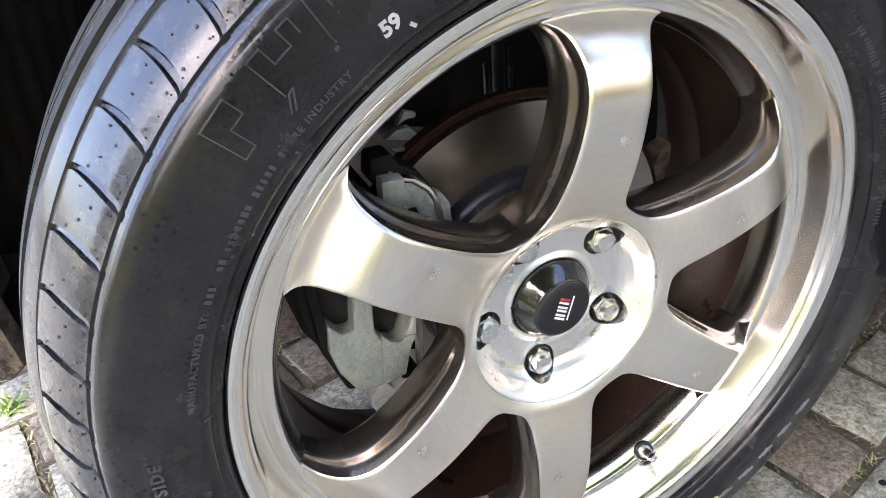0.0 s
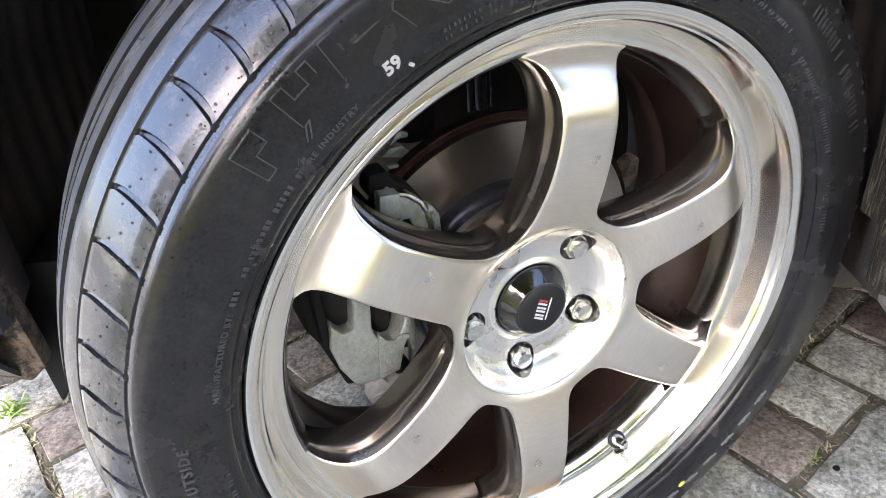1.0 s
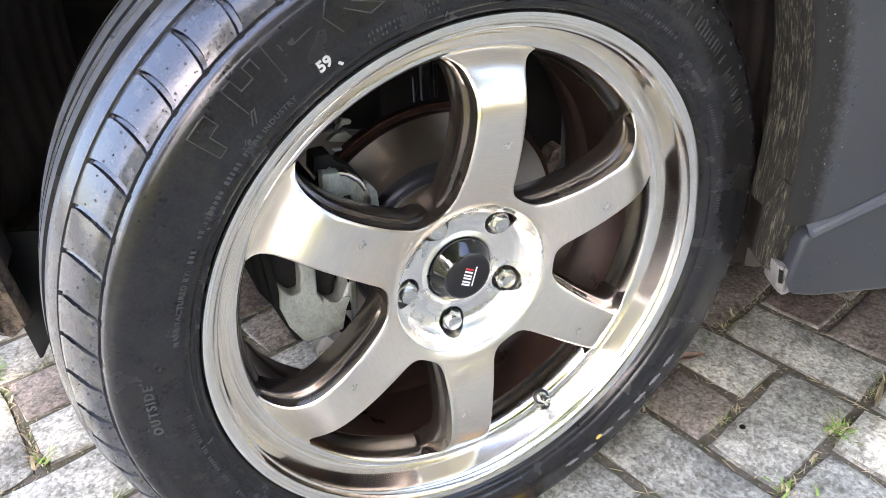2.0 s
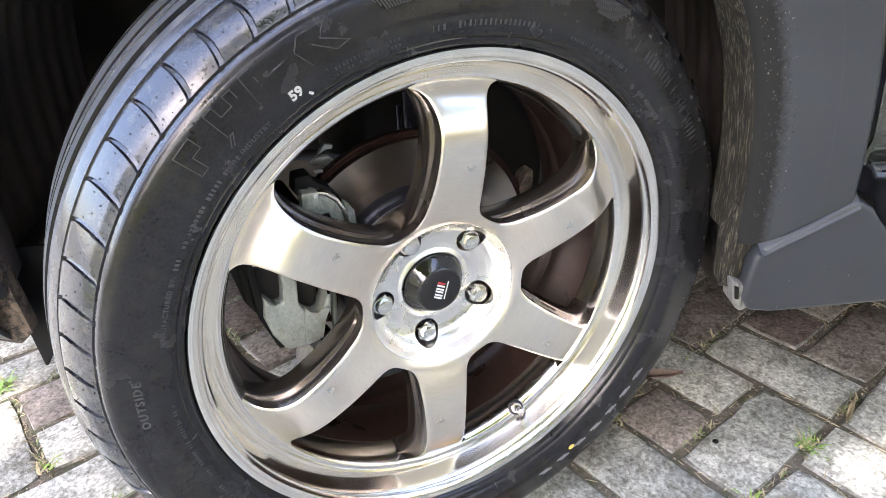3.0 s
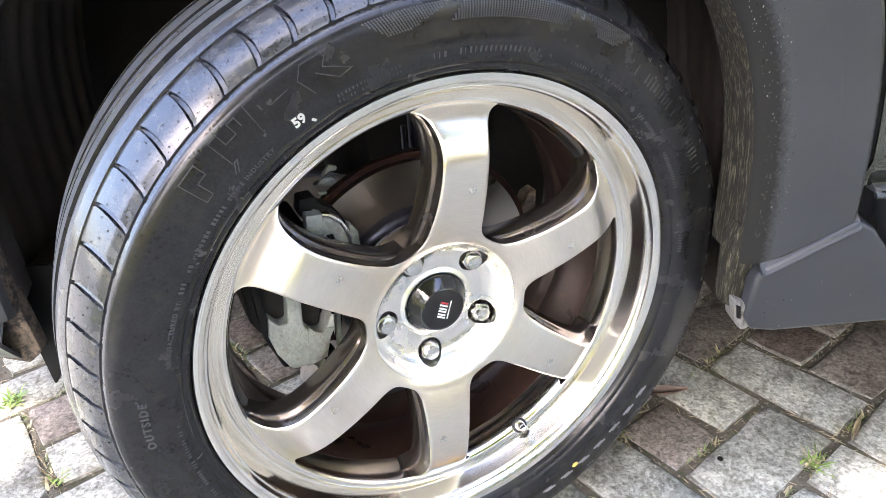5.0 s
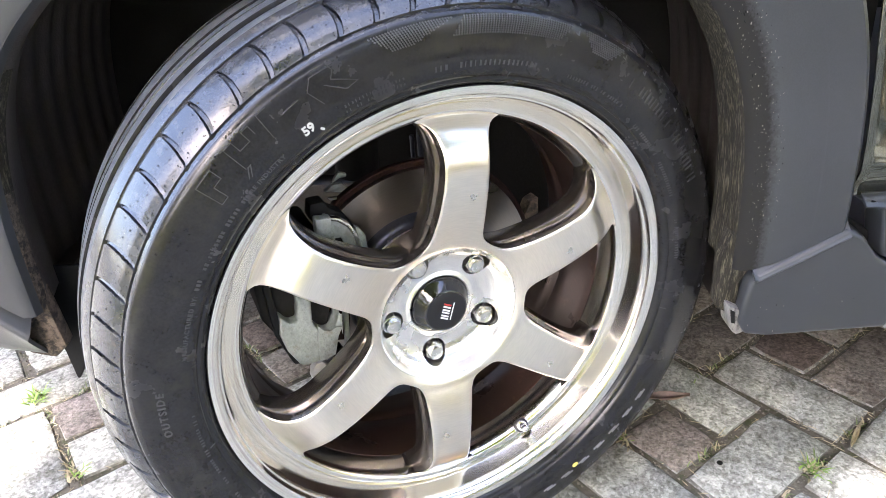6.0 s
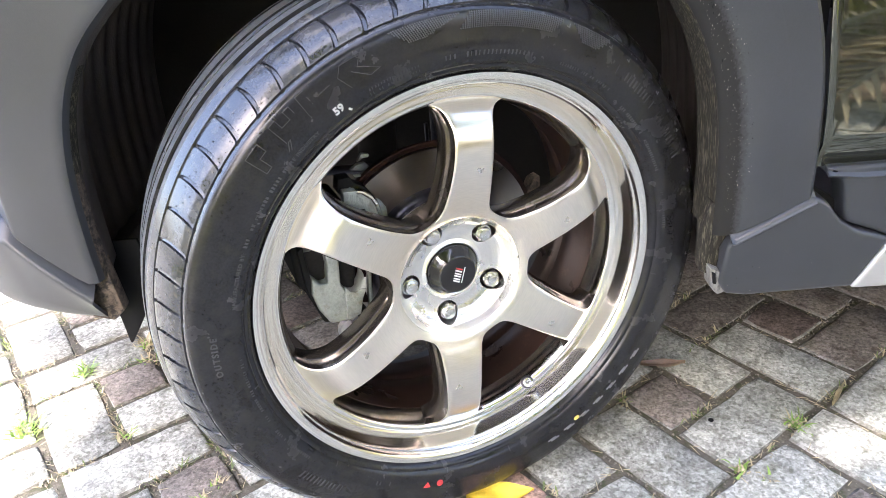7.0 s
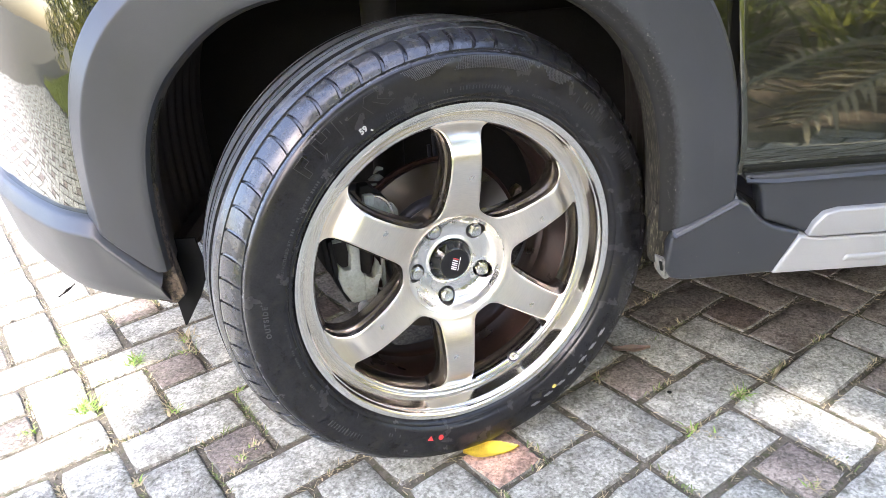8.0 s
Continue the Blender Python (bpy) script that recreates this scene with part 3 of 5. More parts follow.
# valve
va = radians(-65.8)
bm = bmesh.new()
for r1, r2, y0, y1 in ((0.0075, 0.0060, 0.0, 0.006), (0.0042, 0.0038, 0.006, 0.016), (0.0046, 0.0046, 0.016, 0.027), (0.0040, 0.0020, 0.027, 0.0295)):
    g = bmesh.ops.create_cone(bm, cap_ends=True, segments=16, radius1=r1, radius2=r2, depth=y1 - y0)
    for vv in g["verts"]:
        vv.co.z += (y0 + y1) / 2
valve_me = finish("valve_stem", bm, CHROME)
valve = part("valve_stem", valve_me, wheel, "short metal valve stem with a black rubber base",
             Matrix.Translation((0.2125 * math.cos(va), 0.0335, 0.2125 * math.sin(va))) @ Matrix.Rotation(-va - radians(90), 4, "Y") @ Matrix.Rotation(radians(52), 4, "X"))
bm = bmesh.new()
bmesh.ops.create_cone(bm, cap_ends=True, segments=20, radius1=0.0095, radius2=0.0085, depth=0.004)
bevelled(bm, 0.001)
part("valve_base", finish("valve_base", bm, BLACK_MATT), valve, "black rubber collar", pose(0, 0, 0.003))

# ---- tyre ----
SIDE = [(0.2440, 0.0090), (0.2476, 0.0060), (0.2495, 0.0005), (0.2520, -0.0028), (0.2545, -0.0042), (0.2560, -0.0043), (0.2572, -0.0060), (0.2600, -0.0082),
        (0.2640, -0.0098), (0.2700, -0.0112), (0.2770, -0.0118), (0.2830, -0.0113), (0.2890, -0.0096), (0.2950, -0.0072), (0.3000, -0.0044), (0.3045, -0.0008), (0.3075, 0.0026), (0.3094, 0.0062), (0.3105, 0.0098)]
EDGE = [(0.3110, 0.0116), (0.3109, 0.0122), (0.3082, 0.0126), (0.3084, 0.0136), (0.3122, 0.0140)]
BLOCK = [(0.3132, 0.0160), (0.3160, 0.0205), (0.3190, 0.0260), (0.3220, 0.0320), (0.3247, 0.0380), (0.3270, 0.0440), (0.3290, 0.0500), (0.3300, 0.0535)]
RIBS = [(0.3299, 0.0542), (0.3275, 0.0550), (0.3275, 0.0574), (0.3302, 0.0580), (0.3343, 0.0660), (0.3350, 0.0732), (0.3346, 0.0756), (0.3270, 0.0764), (0.3270, 0.0828),
        (0.3356, 0.0838), (0.3362, 0.0947), (0.3340, 0.0952), (0.3340, 0.0971), (0.3364, 0.0977), (0.3366, 0.1073), (0.3362, 0.1095), (0.3280, 0.1104), (0.3280, 0.1172), (0.3364, 0.1182), (0.3366, 0.1306),
        (0.3362, 0.1426), (0.3356, 0.1439), (0.3270, 0.1451), (0.3270, 0.1546), (0.3350, 0.1559), (0.3340, 0.1666), (0.3328, 0.1749), (0.3305, 0.1753), (0.3305, 0.1776), (0.3326, 0.1783),
        (0.3266, 0.1930), (0.3200, 0.2109), (0.3138, 0.2241), (0.3060, 0.2361), (0.2950, 0.2493), (0.2780, 0.2565), (0.2600, 0.2516), (0.2480, 0.1950), (0.2430, 0.1890)]


def crowned(r, y):
    """Raises the tread's middle over its shoulders."""
    return r + 0.0072 * smooth_step(0.030, 0.100, y) * (1 - smooth_step(0.150, 0.225, y)), y


def widened(r, y):
    """Brings the shoulder further out, so that the tread is broad and its corner square."""
    d = float(np.interp(y, [0.0098, 0.0116, 0.026, 0.038, 0.0535, 0.066, 0.095, 0.118, 0.130], [0.0112, 0.0115, 0.0170, 0.0185, 0.0175, 0.0160, 0.0100, 0.0040, 0.0]))
    return r + 0.27 * d, y - d


FLAT_PROFILE = SIDE + EDGE + BLOCK + RIBS
fuller = [float(np.interp(r, [0.286, 0.295, 0.300, 0.3045, 0.3105], [0.0, 0.0030, 0.0055, 0.0078, 0.0112])) for r, y in SIDE]
SIDE = [(r + 0.27 * d, y - d) for (r, y), d in zip(SIDE, fuller)]
PROFILE = SIDE + [widened(*p) for p in EDGE] + [widened(*crowned(*p)) for p in BLOCK + RIBS]
PITCH = 64
GROOVES = (0, 1, 2, 6, 7, 8, 10, 11, 12, 15, 16, 17, 21, 22, 23, 26, 27, 28)


def side_depth(r):
    return float(np.interp(r, [p[0] for p in SIDE], [p[1] for p in SIDE]))


def tyre_mesh():
    shares = [0.0, 0.008, 0.034, 0.046, 0.150, 0.160, 0.180, 0.188, 0.34, 0.54, 0.78]
    deep = [0.0, 1.3, 1.3, 0.62, 0.50, 1.0, 1.0, 0.0, 0.0, 0.0, 0.0]
    k, n = len(PROFILE), PITCH * len(shares)
    first, last = len(SIDE) + len(EDGE), len(SIDE) + len(EDGE) + len(BLOCK)
    verts, faces, slots = [], [], []
    for c in range(n):
        p, s = divmod(c, len(shares))
        for q, (r, y) in enumerate(PROFILE):
            u = min(1.0, max(0.0, (q - first + 1) / len(BLOCK))) if q < last + 4 else max(0.0, 1 - (q - last - 4) / 12)
            lead = -0.5 * u - 0.95 * math.sin(u * math.pi)
            narrow = 0.62 + 0.38 * math.sin(math.pi * min(1.0, 0.15 + u)) if shares[s] < 0.2 else 1.0
            a = radians((p + shares[s] * narrow) * 360 / PITCH + 105.9 + lead)
            cutin = 0.0
            if first <= q < last + 1:
                cutin = 0.0048 * deep[s] * (0.45 if q == first else 1.0)
            elif len(SIDE) <= q < first:
                cutin = 0.0010 * deep[s] if q < first - 3 else 0.0
            elif last + 6 <= q <= last + 8 or last + 13 <= q <= last + 15:
                cutin = 0.0030 if deep[s] > 1.2 and p % 2 else 0.0
            r2 = r - cutin
            x, z = r2 * math.cos(a), r2 * math.sin(a)
            verts.append((x, y, max(z, -RADIUS + 0.0005)))
    for c in range(n):
        d = (c + 1) % n
        for q in range(k - 1):
            faces.append((c * k + q, c * k + q + 1, d * k + q + 1, d * k + q))
            # Grooves and slits take darker rubber, standing in for the shade inside them.
            slit = first <= q < last and c % len(shares) in (0, 1, 5)
            low = q >= last and min(FLAT_PROFILE[q][0], FLAT_PROFILE[q + 1][0]) < 0.3342 and q - last in GROOVES
            slots.append(0 if q < len(SIDE) - 2 or slit or low or len(SIDE) + 1 <= q < first - 1 else 2 if q >= last + 4 else 1)
    # moulding nubs along the shoulder
    rnd = random.Random(4)
    for p in range(PITCH):
        for da, r in ((0.9, 0.3137), (2.9, 0.3134), (4.9, 0.3136), (2.2, 0.3062)):
            if rnd.random() < (0.85 if r > 0.31 else 0.3):
                a = radians(105.9 + p * 360 / PITCH + da)
                r, y = widened(r, 0.0185) if r > 0.31 else (r, side_depth(r))
                o, out = len(verts), Vector((math.cos(a), -1.1, math.sin(a))).normalized()
                c = Vector((r * math.cos(a), y, r * math.sin(a)))
                t1 = Vector((-math.sin(a), 0, math.cos(a)))
                t2 = out.cross(t1)
                for i in range(5):
                    e = 2 * math.pi * i / 5
                    verts.append(tuple(c + (t1 * math.cos(e) + t2 * math.sin(e)) * 0.0012 - out * 0.0005))
                verts.append(tuple(c + out * 0.0019))
                for i in range(5):
                    faces.append((o + i, o + (i + 1) % 5, o + 5))
                    slots.append(0)
    # small vent dimples on the shoulder blocks
    block = [widened(*crowned(*p)) for p in BLOCK]
    for p in range(PITCH):
        for share, at in ((0.30, 0.6), (0.90, 0.7), (0.26, 4.2), (0.93, 4.6), (0.42, 2.4), (0.72, 3.4)):
            if rnd.random() < 0.12:
                continue
            at += rnd.uniform(-0.3, 0.3)
            i = int(at)
            r, y = block[i][0] + (block[i + 1][0] - block[i][0]) * (at - i), block[i][1] + (block[i + 1][1] - block[i][1]) * (at - i)
            u = (at + 1) / len(BLOCK)
            a = radians((p + share + rnd.uniform(-0.02, 0.02)) * 360 / PITCH + 105.9 - 0.5 * u - 0.95 * math.sin(u * math.pi))
            out = Vector((math.cos(a) * 0.90, -0.43, math.sin(a) * 0.90)).normalized()
            t1 = Vector((-math.sin(a), 0, math.cos(a)))
            t2 = out.cross(t1)
            c = Vector((r * math.cos(a), y, r * math.sin(a)))
            o, s = len(verts), rnd.uniform(0.0006, 0.0010)
            verts += [tuple(c + (t1 * math.cos(e) + t2 * math.sin(e)) * s + out * 0.0004) for e in [2 * math.pi * k / 6 for k in range(6)]]
            verts.append(tuple(c + out * 0.0009))
            faces += [(o + k, o + (k + 1) % 6, o + 6) for k in range(6)]
            slots += [0] * 6
    return mesh("tyre", verts, faces, [RUBBER, TREAD_RUBBER, DUSTY_TREAD], slots, sharp=32)


tyre = part("tyre", tyre_mesh(), wheel, "shiny dressed black low-profile road tyre")


# lettering and marks moulded on the outer sidewall
def on_side(name, flat, faces, a_mid, r_mid, raised, mat, label="", flip=False):
    """Wraps flat shapes (x along, y up, z out) on the sidewall, tops outward, reading clockwise."""
    verts = []
    for x, y, z in flat:
        if flip:
            x, y = -x, -y
        r = r_mid + y
        a = radians(a_mid) - x / r_mid
        verts.append((r * math.cos(a), side_depth(r) - (raised if z > 0 else -0.0006), r * math.sin(a)))
    me = mesh(name, verts, faces, mat)
    return part(name, me, wheel, label)


def words(body, size, spacing=1.0):
    cu = bpy.data.curves.new("letters", "FONT")
    cu.body, cu.size, cu.extrude, cu.space_character = body, size, 0.5, spacing
    cu.offset = size * 0.035
    cu.align_x, cu.align_y, cu.resolution_u = "CENTER", "CENTER", 3
    ob = new("letters", cu)
    bpy.context.view_layer.update()
    me = bpy.data.meshes.new_from_object(ob.evaluated_get(bpy.context.evaluated_depsgraph_get()))
    flat, faces = [tuple(v.co) for v in me.vertices], [tuple(p.vertices) for p in me.polygons]
    bpy.data.objects.remove(ob)
    bpy.data.meshes.remove(me)
    return flat, faces


def bars(total, height, rnd, step, skip=0.18, fill=0.6):
    """A row of small upright bars in the rhythm of small print."""
    flat, faces = [], []
    x = -total / 2
    while x < total / 2:
        wd = step * (fill + 0.3 * rnd.random())
        if rnd.random() > skip:
            h = height * (0.75 + 0.3 * rnd.random()) / 2
            o = len(flat)
            for z in (0, 1):
                flat += [(x, -h, z), (x + wd, -h, z), (x + wd, h, z), (x, h, z)]
            faces += [(o + 4, o + 5, o + 6, o + 7)] + [(o + i, o + (i + 1) % 4, o + 4 + (i + 1) % 4, o + 4 + i) for i in range(4)]
        x += step * 1.25
    return flat, faces


def strokes(lines, wd):
    """Raised outlines from strokes (x0, y0, x1, y1)."""
    flat, faces = [], []
    for x0, y0, x1, y1 in lines:
        d = Vector((x1 - x0, y1 - y0)).normalized() * wd / 2
        n = Vector((-d.y, d.x))
        o = len(flat)
        for z in (0, 1):
            flat += [(x0 + n.x - d.x, y0 + n.y - d.y, z), (x1 + n.x + d.x, y1 + n.y + d.y, z), (x1 - n.x + d.x, y1 - n.y + d.y, z), (x0 - n.x - d.x, y0 - n.y - d.y, z)]
        faces += [(o + 4, o + 5, o + 6, o + 7)] + [(o + i, o + (i + 1) % 4, o + 4 + (i + 1) % 4, o + 4 + i) for i in range(4)]
    return flat, faces


prnt = random.Random(11)
on_side("stamp_number", *words("59", 0.0106), 117.7, 0.2711, 0.0005, WHITE_INK, "white stamped number")
on_side("stamp_dot", *strokes([(0, 0, 0.001, -0.0015)], 0.002), 115.8, 0.2650, 0.0005, WHITE_INK)
on_side("side_lettering", *words("MANUFACTURED BY:", 0.0056, 1.18), 159.6, 0.2672, 0.0010, LETTER_RUBBER, "small raised lettering")
on_side("small_print", *bars(0.083, 0.0042, prnt, 0.0030), 143.0, 0.2677, 0.0010, LETTER_RUBBER)["kind"] = "stuff"
on_side("side_lettering", *words("TYRE INDUSTRY", 0.0056, 1.18), 128.6, 0.2674, 0.0010, LETTER_RUBBER, "small raised lettering")
on_side("side_lettering", *words("OUTSIDE", 0.0092, 1.35), 176.9, 0.2878, 0.0012, LETTER_RUBBER, "raised lettering")
for a, r, total, h in ((-171.5, 0.2650, 0.088, 0.0034), (83.0, 0.2693, 0.098, 0.0052), (57.5, 0.2668, 0.072, 0.0034), (32.0, 0.2620, 0.105, 0.0036), (104.8, 0.2700, 0.055, 0.0030),
                       (104.8, 0.2652, 0.055, 0.0030), (-121.5, 0.2690, 0.022, 0.0050), (-152.0, 0.2660, 0.060, 0.0036), (8.0, 0.262, 0.05, 0.0036)):
    on_side("small_print", *bars(total, h, prnt, 0.0026 if h < 0.005 else 0.0036, 0.18, 0.3), a, r, 0.0009, LETTER_RUBBER)["kind"] = "stuff"
on_side("size_print", *bars(0.150, 0.0115, prnt, 0.0042, 0.15, 0.18), 36.0, 0.2890, 0.0010, LETTER_RUBBER)["kind"] = "stuff"
on_side("size_print", *bars(0.060, 0.0105, prnt, 0.0042, 0.15, 0.18), -138.0, 0.2860, 0.0010, LETTER_RUBBER)["kind"] = "stuff"
# large raised outlines where the model mark stands
S = 0.0115


def ribbon(points, wd):
    """One raised line through the points."""
    flat, faces, n = [], [], len(points)
    pts = [Vector((x * S, y * S)) for x, y in points]
    for z in (0, 1):
        for i, p in enumerate(pts):
            d0 = (p - pts[i - 1]).normalized() if i else (pts[1] - p).normalized()
            d1 = (pts[i + 1] - p).normalized() if i < n - 1 else d0
            t = d0 + d1
            t = t.normalized() if t.length > 0.2 else d0
            m = Vector((-t.y, t.x)) * wd / 2 / max(0.5, t.dot(d0))
            flat += [(p.x + m.x, p.y + m.y, z), (p.x - m.x, p.y - m.y, z)]
    o = 2 * n
    for i in range(n - 1):
        a, c = 2 * i, 2 * i + 2
        faces += [(o + a, o + a + 1, o + c + 1, o + c), (a, c, o + c, o + a), (a + 1, o + a + 1, o + c + 1, c + 1)]
    faces += [(0, o, o + 1, 1), (2 * n - 2, 2 * n - 1, o + 2 * n - 1, o + 2 * n - 2)]
    return flat, faces


for a, r, path in ((133.8, 0.2920, ((-1, -1), (-1, 1), (0.5, 1), (0.5, 0.1), (-0.3, 0.1), (-0.3, -1), (-1, -1))),
                   (126.8, 0.2930, ((-1.1, -0.9), (-1.1, 1), (-0.4, 1), (-0.4, 0.2), (0.5, 0.2), (0.5, 1), (1.1, 1), (1.1, 0.3))),
                   (121.6, 0.2945, ((-0.5, -0.9), (-0.4, 1), (0.4, 1))),
                   (117.9, 0.2950, ((-0.7, -0.1), (0.7, 0.0))),
                   (111.0, 0.2925, ((-1.0, -1), (-1.6, 0.25), (-1.0, 1), (0.8, 1), (0.2, 0.2), (1.9, -0.7), (0.9, -0.9), (-0.4, 0.1)))):
    on_side("large_mark", *ribbon(path, 0.0008), a, r, 0.0012, LETTER_RUBBER)
on_side("small_mark", *ribbon(((-0.35, -0.3), (0.2, 0.3), (0.45, 0.3), (-0.1, -0.35)), 0.0010), 129.4, 0.2790, 0.0010, LETTER_RUBBER)
for k in range(12):
    on_side("moulding_tick", *strokes([(0, -0.002, 0, 0.002)], 0.0012), 8 + 30 * k + (k % 3) * 5, 0.2585, 0.0012, LETTER_RUBBER)
# Shoulder groove ends as paler strokes, for the light their edges catch.
for k in range(20):
    on_side("moulding_tick", *strokes([(0, -0.0045, 0.0006, 0.0045), (0, -0.0045, -0.0030, -0.0036)], 0.0009), 66 - 5.625 * k, 0.3068, 0.0010, CHEQUER_RUBBER)
# raised dashes round the lower sidewall, and the chequered fields at the top
for k in range(7):
    on_side("moulded_dash", *strokes([(0, 0.0012, 0.012, 0.0012)], 0.0012), -35 - 5.4 * k, 0.2836, 0.0014, GLINT_RUBBER)
    on_side("moulded_dash", *strokes([(0, -0.0018, 0.012, -0.0018)], 0.0012), -35.8 - 5.4 * k, 0.2836, 0.0014, GLINT_RUBBER)
flat, faces = [], []
ROWS = 9
for top0, top1, low0, low1 in ((103.0, 89.0, 100.0, 95.5), (87.5, 67.0, 89.5, 69.0), (65.0, 55.0, 62.0, 57.5)):
    for j in range(ROWS):
        t = j / (ROWS - 1)
        first_a, last_a = low0 + (top0 - low0) * t, low1 + (top1 - low1) * t
        for i in range(int((first_a - last_a) / 0.46)):
            a = first_a - 0.46 * i - (0.23 if j % 2 else 0.0)
            x, y, e = -radians(a - 79.0) * 0.30, 0.2938 + 0.00172 * j - 0.30, 0.00085
            o = len(flat)
            for z in (0, 1):
                flat += [(x - e, y, z), (x, y - e, z), (x + e, y, z), (x, y + e, z)]
            faces += [(o + 4, o + 5, o + 6, o + 7)] + [(o + q, o + (q + 1) % 4, o + 4 + (q + 1) % 4, o + 4 + q) for q in range(4)]
tagged(on_side("chequer_texture", flat, faces, 79.0, 0.30, 0.0013, CHEQUER_RUBBER), kind="stuff")


def disc_flat(rad, n=14, squash=1.0):
    flat = [(rad * math.cos(2 * math.pi * i / n), squash * rad * math.sin(2 * math.pi * i / n), z) for z in (0, 1) for i in range(n)]
    return flat, [tuple(range(n, 2 * n))] + [(i, (i + 1) % n, n + (i + 1) % n, n + i) for i in range(n)]


on_side("paint_dot", *disc_flat(0.0042, squash=0.8), -60.5, 0.2790, 0.0004, YELLOW_PAINT, "yellow paint dot")
on_side("paint_dot", *disc_flat(0.0045), -104.2, 0.2727, 0.0004, RED_PAINT, "red paint dot")
on_side("paint_triangle", [(-0.005, -0.004, 0), (0.005, -0.004, 0), (0, 0.004, 0), (-0.005, -0.004, 1), (0.005, -0.004, 1), (0, 0.004, 1)],
        [(3, 4, 5), (0, 1, 4, 3), (1, 2, 5, 4), (2, 0, 3, 5)], -107.9, 0.2727, 0.0004, RED_PAINT, "red paint triangle", flip=True)

# ---- brake, behind the spokes ----
DISC = [(0.0850, 0.1030), (0.1330, 0.1020), (0.1366, 0.1021), (0.1368, 0.1090), (0.1330, 0.1100), (0.1330, 0.1170), (0.1368, 0.1180), (0.1368, 0.1250), (0.0850, 0.1250)]
v, f = revolve(DISC, 96)
disc = part("brake_disc", mesh("brake_disc", v, f, DISC_STEEL), car, "dull grey ventilated brake disc", WHEEL)
HAT = [(0.0335, 0.0910), (0.0800, 0.0905), (0.0840, 0.0920), (0.0862, 0.0950), (0.0880, 0.1030), (0.0880, 0.1060), (0.0335, 0.1060)]
v, f = revolve(HAT, 72)
part("disc_hat", mesh("disc_hat", v, f, HAT_STEEL), disc, "dark blue-black disc hat")
SHIELD = [(0.1372, 0.1092), (0.1428, 0.1072), (0.1440, 0.1082), (0.1440, 0.1110), (0.1375, 0.1290), (0.0700, 0.1300), (0.0700, 0.1270), (0.1355, 0.1270), (0.1372, 0.1110)]
v, f = revolve(SHIELD, 72, True, -15, 150)
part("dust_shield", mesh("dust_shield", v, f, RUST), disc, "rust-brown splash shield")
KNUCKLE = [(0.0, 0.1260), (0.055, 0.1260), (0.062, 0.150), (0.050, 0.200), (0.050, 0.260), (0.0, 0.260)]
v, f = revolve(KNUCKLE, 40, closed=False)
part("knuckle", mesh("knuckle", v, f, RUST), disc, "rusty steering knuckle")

# caliper: cast body with two windows, bridge, bracket, pads and clips
half_round = [(-0.1205 - 0.0145 * math.cos(radians(a)), 0.020 - 0.0225 * math.sin(radians(a))) for a in range(15, 181, 15)]
caliper = part("brake_caliper", prism("brake_caliper", [(-0.171, 0.064), (-0.148, 0.064), (-0.1465, 0.040), (-0.1490, 0.0185), (-0.1580, 0.0185), (-0.1660, 0.030), (-0.1690, 0.008), (-0.1640, -0.014), (-0.1540, -0.034),
               (-0.1500, -0.0365), (-0.1320, -0.0370), (-0.1160, -0.0335), (-0.1100, -0.010), (-0.1040, 0.000)] + half_round[::-1] + [(-0.1310, 0.064), (-0.1400, 0.070)],
               0.066, 0.092, CAST, 0.0030, segments=3), car, "pale zinc-grey cast brake caliper", WHEEL)
part("caliper_bridge", prism("caliper_bridge", [(-0.184, 0.098), (-0.150, 0.110), (-0.112, 0.106), (-0.108, 0.030), (-0.120, -0.024), (-0.150, -0.028), (-0.166, -0.010), (-0.181, 0.020)], 0.080, 0.150, SHADE_BLACK, 0.006, segments=3), caliper, "near-black caliper body")
part("caliper_flank", prism("caliper_flank", [(-0.176, 0.066), (-0.169, 0.070), (-0.1655, 0.010), (-0.1520, -0.036), (-0.1600, -0.034), (-0.1730, 0.006)], 0.070, 0.135, SEAL, 0.003, segments=2), caliper)
part("bracket_arm", prism("bracket_arm", [(-0.1180, 0.1180), (-0.1150, 0.1330), (-0.1010, 0.1330), (-0.0960, 0.1240), (-0.0840, 0.1160), (-0.0740, 0.1000), (-0.0740, 0.0900), (-0.1050, 0.1000)], 0.084, 0.104, SEAL, 0.003, segments=2), caliper, "black bracket arm")
part("upper_bracket", prism("upper_bracket", [(-0.1120, 0.1085), (-0.1040, 0.1215), (-0.0910, 0.1165), (-0.0820, 0.1080), (-0.0772, 0.0980), (-0.0750, 0.0880), (-0.0752, 0.0640), (-0.0860, 0.0640), (-0.0880, 0.0850), (-0.0910, 0.0950), (-0.1000, 0.0955), (-0.1110, 0.1000)],
     0.0740, 0.0900, CAST, 0.0020, segments=2), caliper, "pale cast bracket end")
CURVE = [(-0.1010, 0.1216), (-0.0910, 0.1178), (-0.0815, 0.1090), (-0.0764, 0.0984), (-0.0740, 0.0880), (-0.0743, 0.0640)]
part("bracket_rim", prism("bracket_rim", CURVE + [(x - 0.0030, z - 0.0026) for x, z in CURVE[::-1]], 0.0700, 0.0860, HUB_ALLOY, 0.0010), caliper, "bright worn bracket edge")
part("bracket_flange", prism("bracket_flange", [(-0.0745, 0.1005), (-0.0700, 0.0975), (-0.0645, 0.0880), (-0.0630, 0.0640), (-0.0730, 0.0640), (-0.0728, 0.0860)], 0.0790, 0.0880, CAST, 0.0020), caliper)
